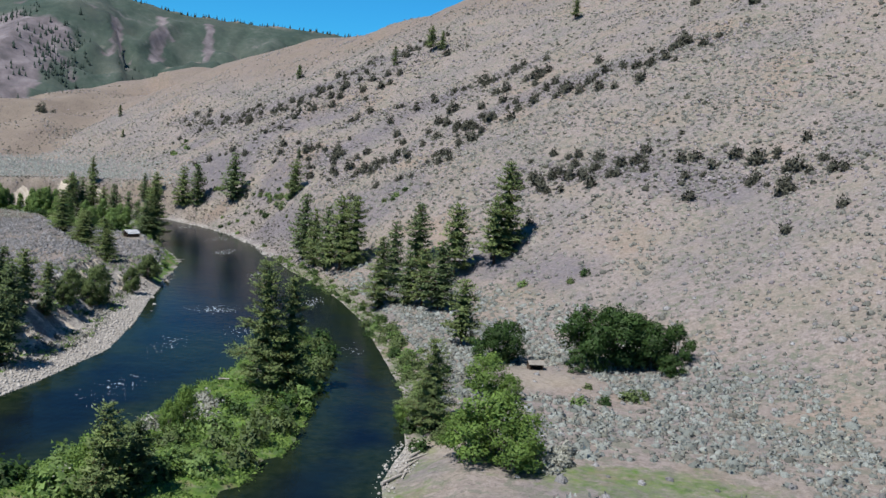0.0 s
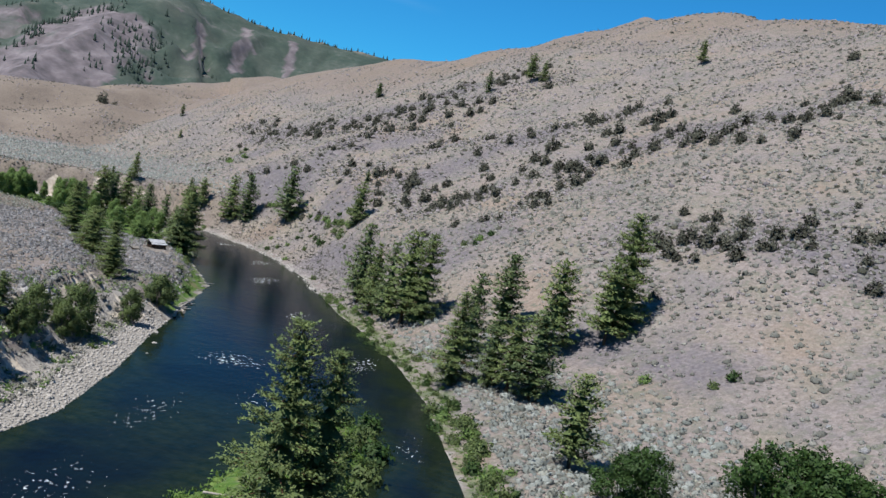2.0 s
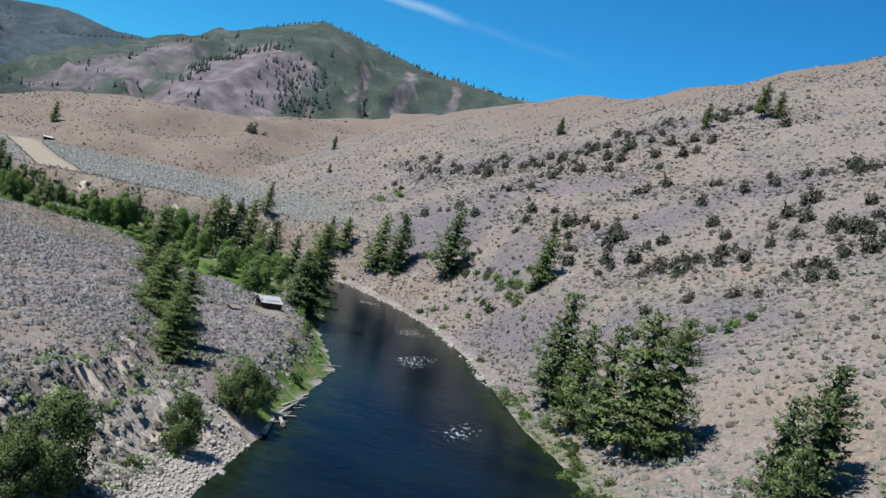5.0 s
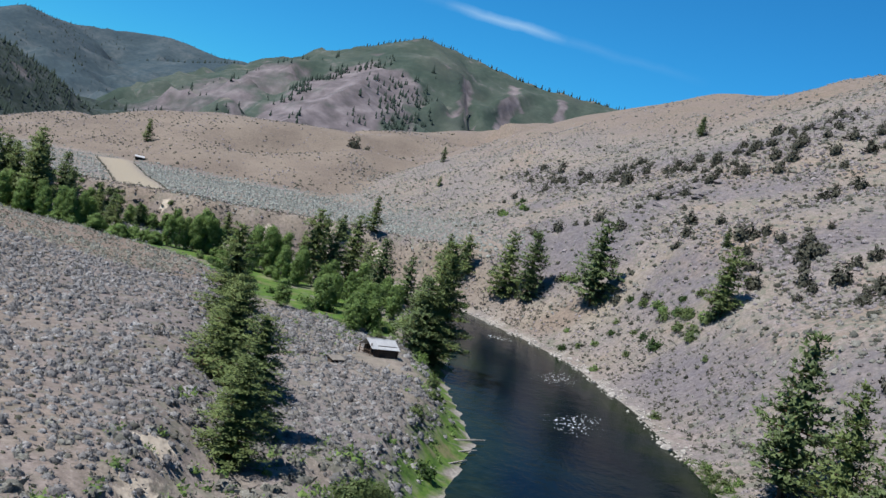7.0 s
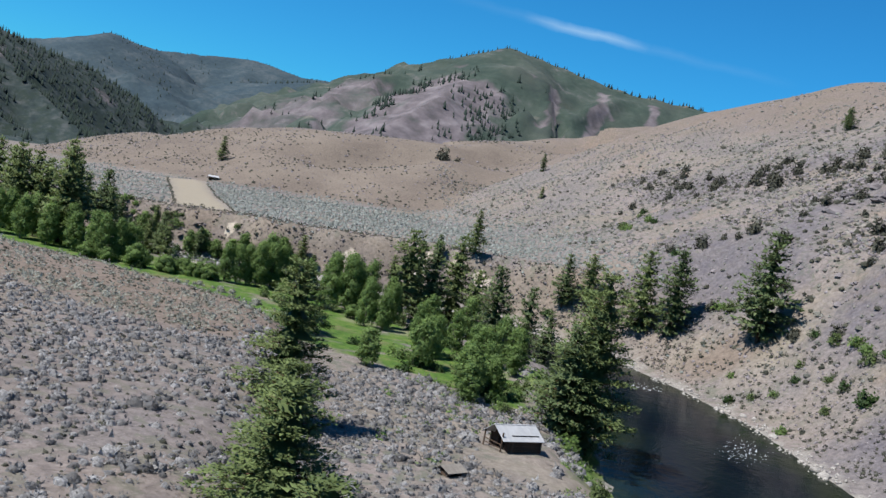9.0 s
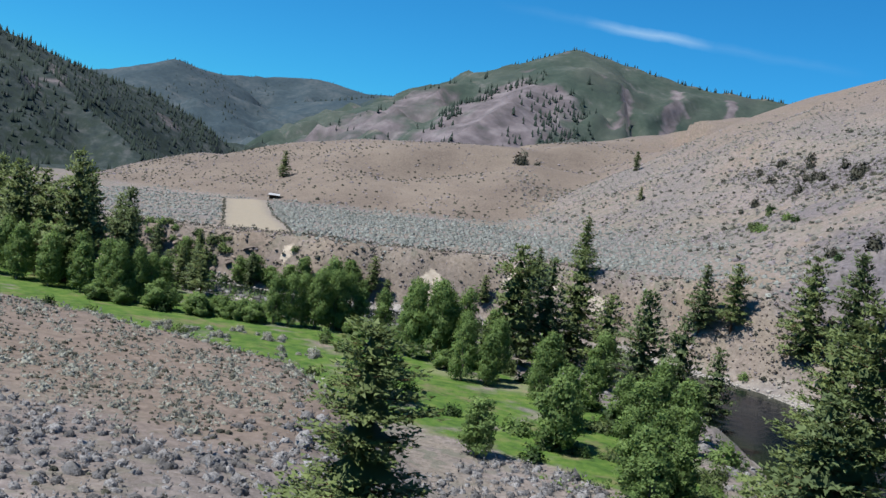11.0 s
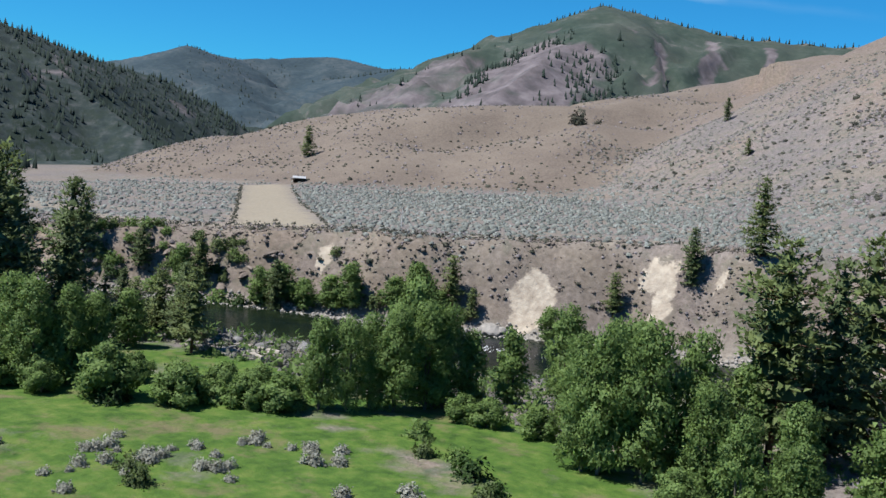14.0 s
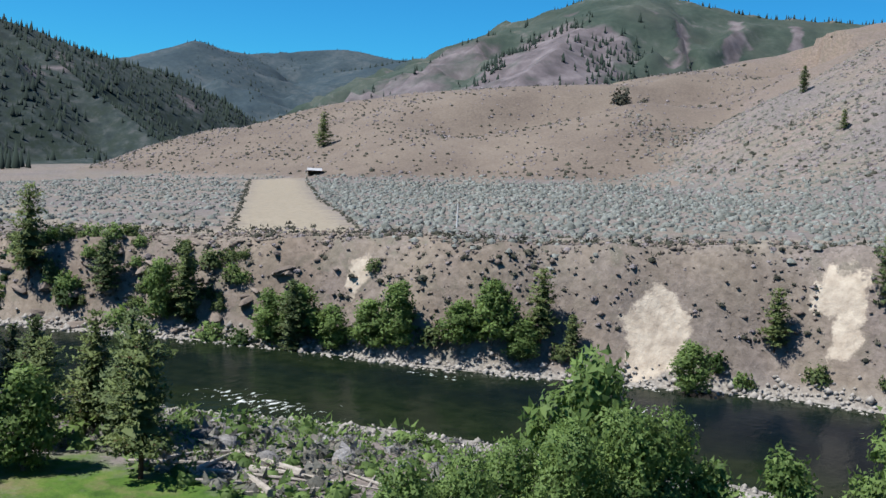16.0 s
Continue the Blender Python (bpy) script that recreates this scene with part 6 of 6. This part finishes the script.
pole = tagged(new("windsock_pole"), "bare pale pole with a small frame on the bench", "pole")
pole.matrix_basis = pose(-254.9, 523.4, height(-254.9, 523.4) - 0.2)
part("post", from_bmesh("post", round_log(3.6, 0.09, 0.07, 9, wobble=0.0), PALE_PAINT), pole).matrix_basis = pose(0, 0, 1.8, 0, -90, 0)
beam("frame", pole, GREY_BARK, pose(-0.2, 0, 3.5), 0.6, 0.06, 0.06)
beam("frame", pole, GREY_BARK, pose(-0.3, 0, 3.25), 0.06, 0.06, 0.5)

# driftwood along the water
drift_logs = [from_bmesh("driftwood_log", round_log(6.0, 0.20, 0.07, 31 + i, wobble=0.09), DRIFT) for i in range(4)]
def windsock(x, y):
    """A slender pale pole with a small limp sock at its top."""
    mast = tagged(new("windsock_pole"), "thin pale windsock pole beside the airstrip", "windsock")
    mast.matrix_basis = pose(x, y, height(x, y) - 0.1)
    v, q = stalk([(0, 0, 0), (0, 0, 1.8), (0, 0, 3.6)], [0.07, 0.06, 0.05], 10)
    part("pole", raw_mesh("pole", v, q, [PALE_PAINT], None, True), mast)
    ring = [(0.10 + 0.22 * k, 0.02 * k, 3.55 - 0.55 * k * k) for k in (0, 0.4, 0.8, 1.2)]
    v, q = stalk(ring, [0.16, 0.14, 0.11, 0.07], 10)
    part("sock", raw_mesh("sock", v, q, [SHAKE], None, True), mast, "limp faded cloth sock")


windsock(-255.6, 524.5)

DRIFTWOOD = [(-86.2, 298, 104, 2.1), (-88.0, 308, 96, 1.9), (-86.9, 303, 118, 1.7), (-89.6, 314.5, 88, 1.5), (-87.4, 304, 84, 1.2), (-87.2, 303, 70, 1.3), (-88.4, 310, 76, 1.1),
             (-89.4, 313, 40, 0.8), (-86.8, 299, 60, 1.0), (-95.5, 344, 72, 1.0), (-97, 350, 66, 1.2), (-94.5, 338, 80, 0.9), (-4.8, 139, 60, 1.3), (-3.6, 144, 70, 1.2)]
DRIFTWOOD_BAR = [(-2.8, 148, 55, 1.0), (-1.4, 154, 48, 1.1), (-3.8, 141, 82, 0.9), (-2.4, 151, 66, 1.2), (-36, 189, 150, 0.8), (-38.5, 184, 20, 0.9), (-36, 193, 100, 0.7),
                 (-224.8, 443.6, 20, 1.1), (-222.5, 444.2, 150, 1.2), (-227.3, 444, 50, 1.0), (-226, 445.5, 100, 0.9), (-221, 446, 10, 0.9), (-224, 447, 170, 1.2), (-219, 444.5, 60, 0.8)]
rng = random.Random(61)
DRIFTWOOD_BAR += [(rng.uniform(-229, -212), rng.uniform(442.5, 452), rng.uniform(0, 180), rng.uniform(0.3, 0.75)) for _ in range(34)]
for i, (x, y, turn, s) in enumerate(DRIFTWOOD + DRIFTWOOD_BAR):
    ob = new("driftwood_log", drift_logs[i % 4])
    ob.matrix_basis = pose(x, y, height(x, y) + 0.13 * s, 0, random.Random(i).uniform(-4, 4), turn) @ Matrix.Diagonal((s, s, s, 1))
    tagged(ob, "bleached driftwood log stranded at the water's edge", "log", "driftwood")


def cobbles(name, x, y, r, seed, label, mat=COBBLE):
    """Rounded stones beyond counting in one mesh: squashed, uneven octahedra."""
    rng = np.random.RandomState(seed)
    unit = np.array([(1, 0, 0), (0, 1, 0), (-1, 0, 0), (0, -1, 0), (0, 0, 0.8), (0, 0, -0.6)], float)
    tri = np.array([(0, 1, 4), (1, 2, 4), (2, 3, 4), (3, 0, 4), (1, 0, 5), (2, 1, 5), (3, 2, 5), (0, 3, 5)])
    n = len(x)
    a = rng.uniform(0, 6.28, n)
    u = unit[None] * rng.uniform(0.7, 1.3, (n, 6, 1)) * r[:, None, None]
    ux = u[..., 0] * np.cos(a)[:, None] - u[..., 1] * np.sin(a)[:, None] + x[:, None]
    uy = u[..., 0] * np.sin(a)[:, None] + u[..., 1] * np.cos(a)[:, None] + y[:, None]
    uz = u[..., 2] + surface(x, y)[:, None] + 0.15 * r[:, None]
    v = np.stack([ux, uy, uz], -1).reshape(-1, 3)
    f = (tri[None] + (np.arange(n) * 6)[:, None, None]).reshape(-1, 3)
    return tagged(new(name, raw_mesh(name, v, f, [mat])), label, "stones", kind="stuff")


def bar_in(x, y):
    d = line_distance(x, y, BANK_IN)[0]
    return smooth(9.5, 5, d) * ~inside(x, y, RIVER) * 0.8 * (line_distance(x, y, BANK_OUT)[0] > d)


def bar_out(x, y):
    d = line_distance(x, y, BANK_OUT)[0]
    return smooth(np.where(x > -150, 4.6, 3.0), 1.2, d + 1.2 * ripple(x, y, 9, 218)) * (d > 0.2) * 0.7 * np.where(x > -150, np.clip(0.5 + 0.9 * ripple(x, y, 15, 118), 0.05, 1), 1) * (line_distance(x, y, BANK_IN)[0] > d)


for box_, spacing, where, size, seed in (((-100, -64, 165, 286), 0.55, bar_in, (0.12, 0.34), 501), ((-310, -185, 470, 520), 0.55, bar_out, (0.14, 0.42), 502),
                                         ((-180, -60, 380, 520), 0.7, bar_out, (0.15, 0.45), 503), ((-12, 6, 125, 158), 0.5, bar_out, (0.12, 0.3), 504),
                                         ((-300, -190, 440, 482), 0.7, bar_in, (0.12, 0.34), 505)):
    cobbles("cobbles", *scatter(seed, box_, spacing, where, size)[:3], seed, "pale rounded river cobbles along the shore")


def bluff_rubble(x, y):
    d = line_distance(x, y, BANK_OUT)[0]
    return bank_brush(x, y) * smooth(17, 10, d + 3 * ripple(x, y, 14, 226)) * (x < -125)


BLUFF_ROCK = plain("brown_bluff_rock", (0.085, 0.070, 0.060), (0.240, 0.200, 0.172), 0.9, 0.9, 0.5)
cobbles("rubble", *scatter(506, (-312, -125, 465, 532), 0.62, bluff_rubble, (0.10, 0.34))[:3], 506, "brown stony rubble over the face of the river bluff", BLUFF_ROCK)


def boulder(seed, size):
    """A weathered rock: an uneven ball, flattened below."""
    rng = random.Random(seed)
    bm = bmesh.new()
    bmesh.ops.create_icosphere(bm, subdivisions=2, radius=size)
    for v in bm.verts:
        k = 1 + 0.28 * noise.noise(v.co * 1.1 / size + Vector((seed, 0, 0))) + rng.uniform(-0.05, 0.05)
        v.co = Vector((v.co.x * k * 1.15, v.co.y * k, v.co.z * k * (0.8 if v.co.z > 0 else 0.4)))
    return bm


rng = random.Random(93)
WEST_END = [(x, 492 + 0.446 * (x + 262) + rng.uniform(1.5, 13), rng.uniform(0.3, 0.9)) for x in [-306 + 0.5 * i for i in range(88)]]
CLIFF_ROCKS = [(-88 - 0.07 * (y - 205) + rng.uniform(-3, 3), y, rng.uniform(0.35, 1.0)) for y in [205 + 2.3 * i for i in range(27)]]
OUTCROP = [(x + rng.gauss(0, 7), y + rng.gauss(0, 6), rng.uniform(0.7, 2.0)) for x, y in ((-85, 572), (-70, 590), (-58, 600), (-45, 596), (-98, 548), (-30, 600), (-75, 605), (-104, 536)) for _ in range(5)]
OUTCROP_ROCK = plain("lilac_shale_rock", (0.073, 0.065, 0.068), (0.195, 0.174, 0.178), 0.8, 0.9, 0.5)
rocks = [from_bmesh("boulder", boulder(i, 1.0), COBBLE) for i in range(3)]
for i, (x, y, s) in enumerate(((-225.1, 503.0, 1.6), (-226.4, 502.0, 1.0), (-223.6, 503.6, 0.9), (-91, 427, 0.9), (-92.5, 430, 0.7), (-74.5, 388.5, 1.0), (-76, 391, 0.8), (-101, 449, 0.8),
                               (-108, 462, 0.7), (1, 308, 0.9), (3, 311, 0.7), (0, 313, 0.8), (4, 306, 0.6), (-75, 252, 0.5), (-77.5, 262, 0.6), (-81, 272, 0.5), *CLIFF_ROCKS)):
    ob = new("boulder", rocks[i % 3])
    ob.matrix_basis = pose(x, y, height(x, y) + 0.1 * s, 0, 0, 47 * i) @ Matrix.Diagonal((s, s, s, 1))
    tagged(ob, "grey weathered boulder on the bank", "rock", "boulders")
crags = [from_bmesh("outcrop_rock", boulder(7 + i, 1.0), OUTCROP_ROCK) for i in range(3)]
ledges = [from_bmesh("bluff_rock", boulder(11 + i, 1.0), BLUFF_ROCK) for i in range(3)]
for i, (x, y, s) in enumerate(WEST_END):
    ob = new("bluff_rock", ledges[i % 3])
    ob.matrix_basis = pose(x, y, height(x, y) - 0.25 * s, 20 * (i % 3 - 1), 12, 53 * i) @ Matrix.Diagonal((s * 1.5, s, s * 0.8, 1))
    tagged(ob, "brown weathered rock in the eroded bluff", "rock", "rocks in the bluff")
for i, (x, y, s) in enumerate(OUTCROP):
    ob = new("outcrop_rock", crags[i % 3])
    ob.matrix_basis = pose(x, y, height(x, y) - 0.1 * s, 12 * (i % 3 - 1), 10, 71 * i) @ Matrix.Diagonal((s * 1.3, s, s * 0.8, 1))
    tagged(ob, "dark lilac-grey rock cropping out of the hillside", "rock", "rock outcrops")
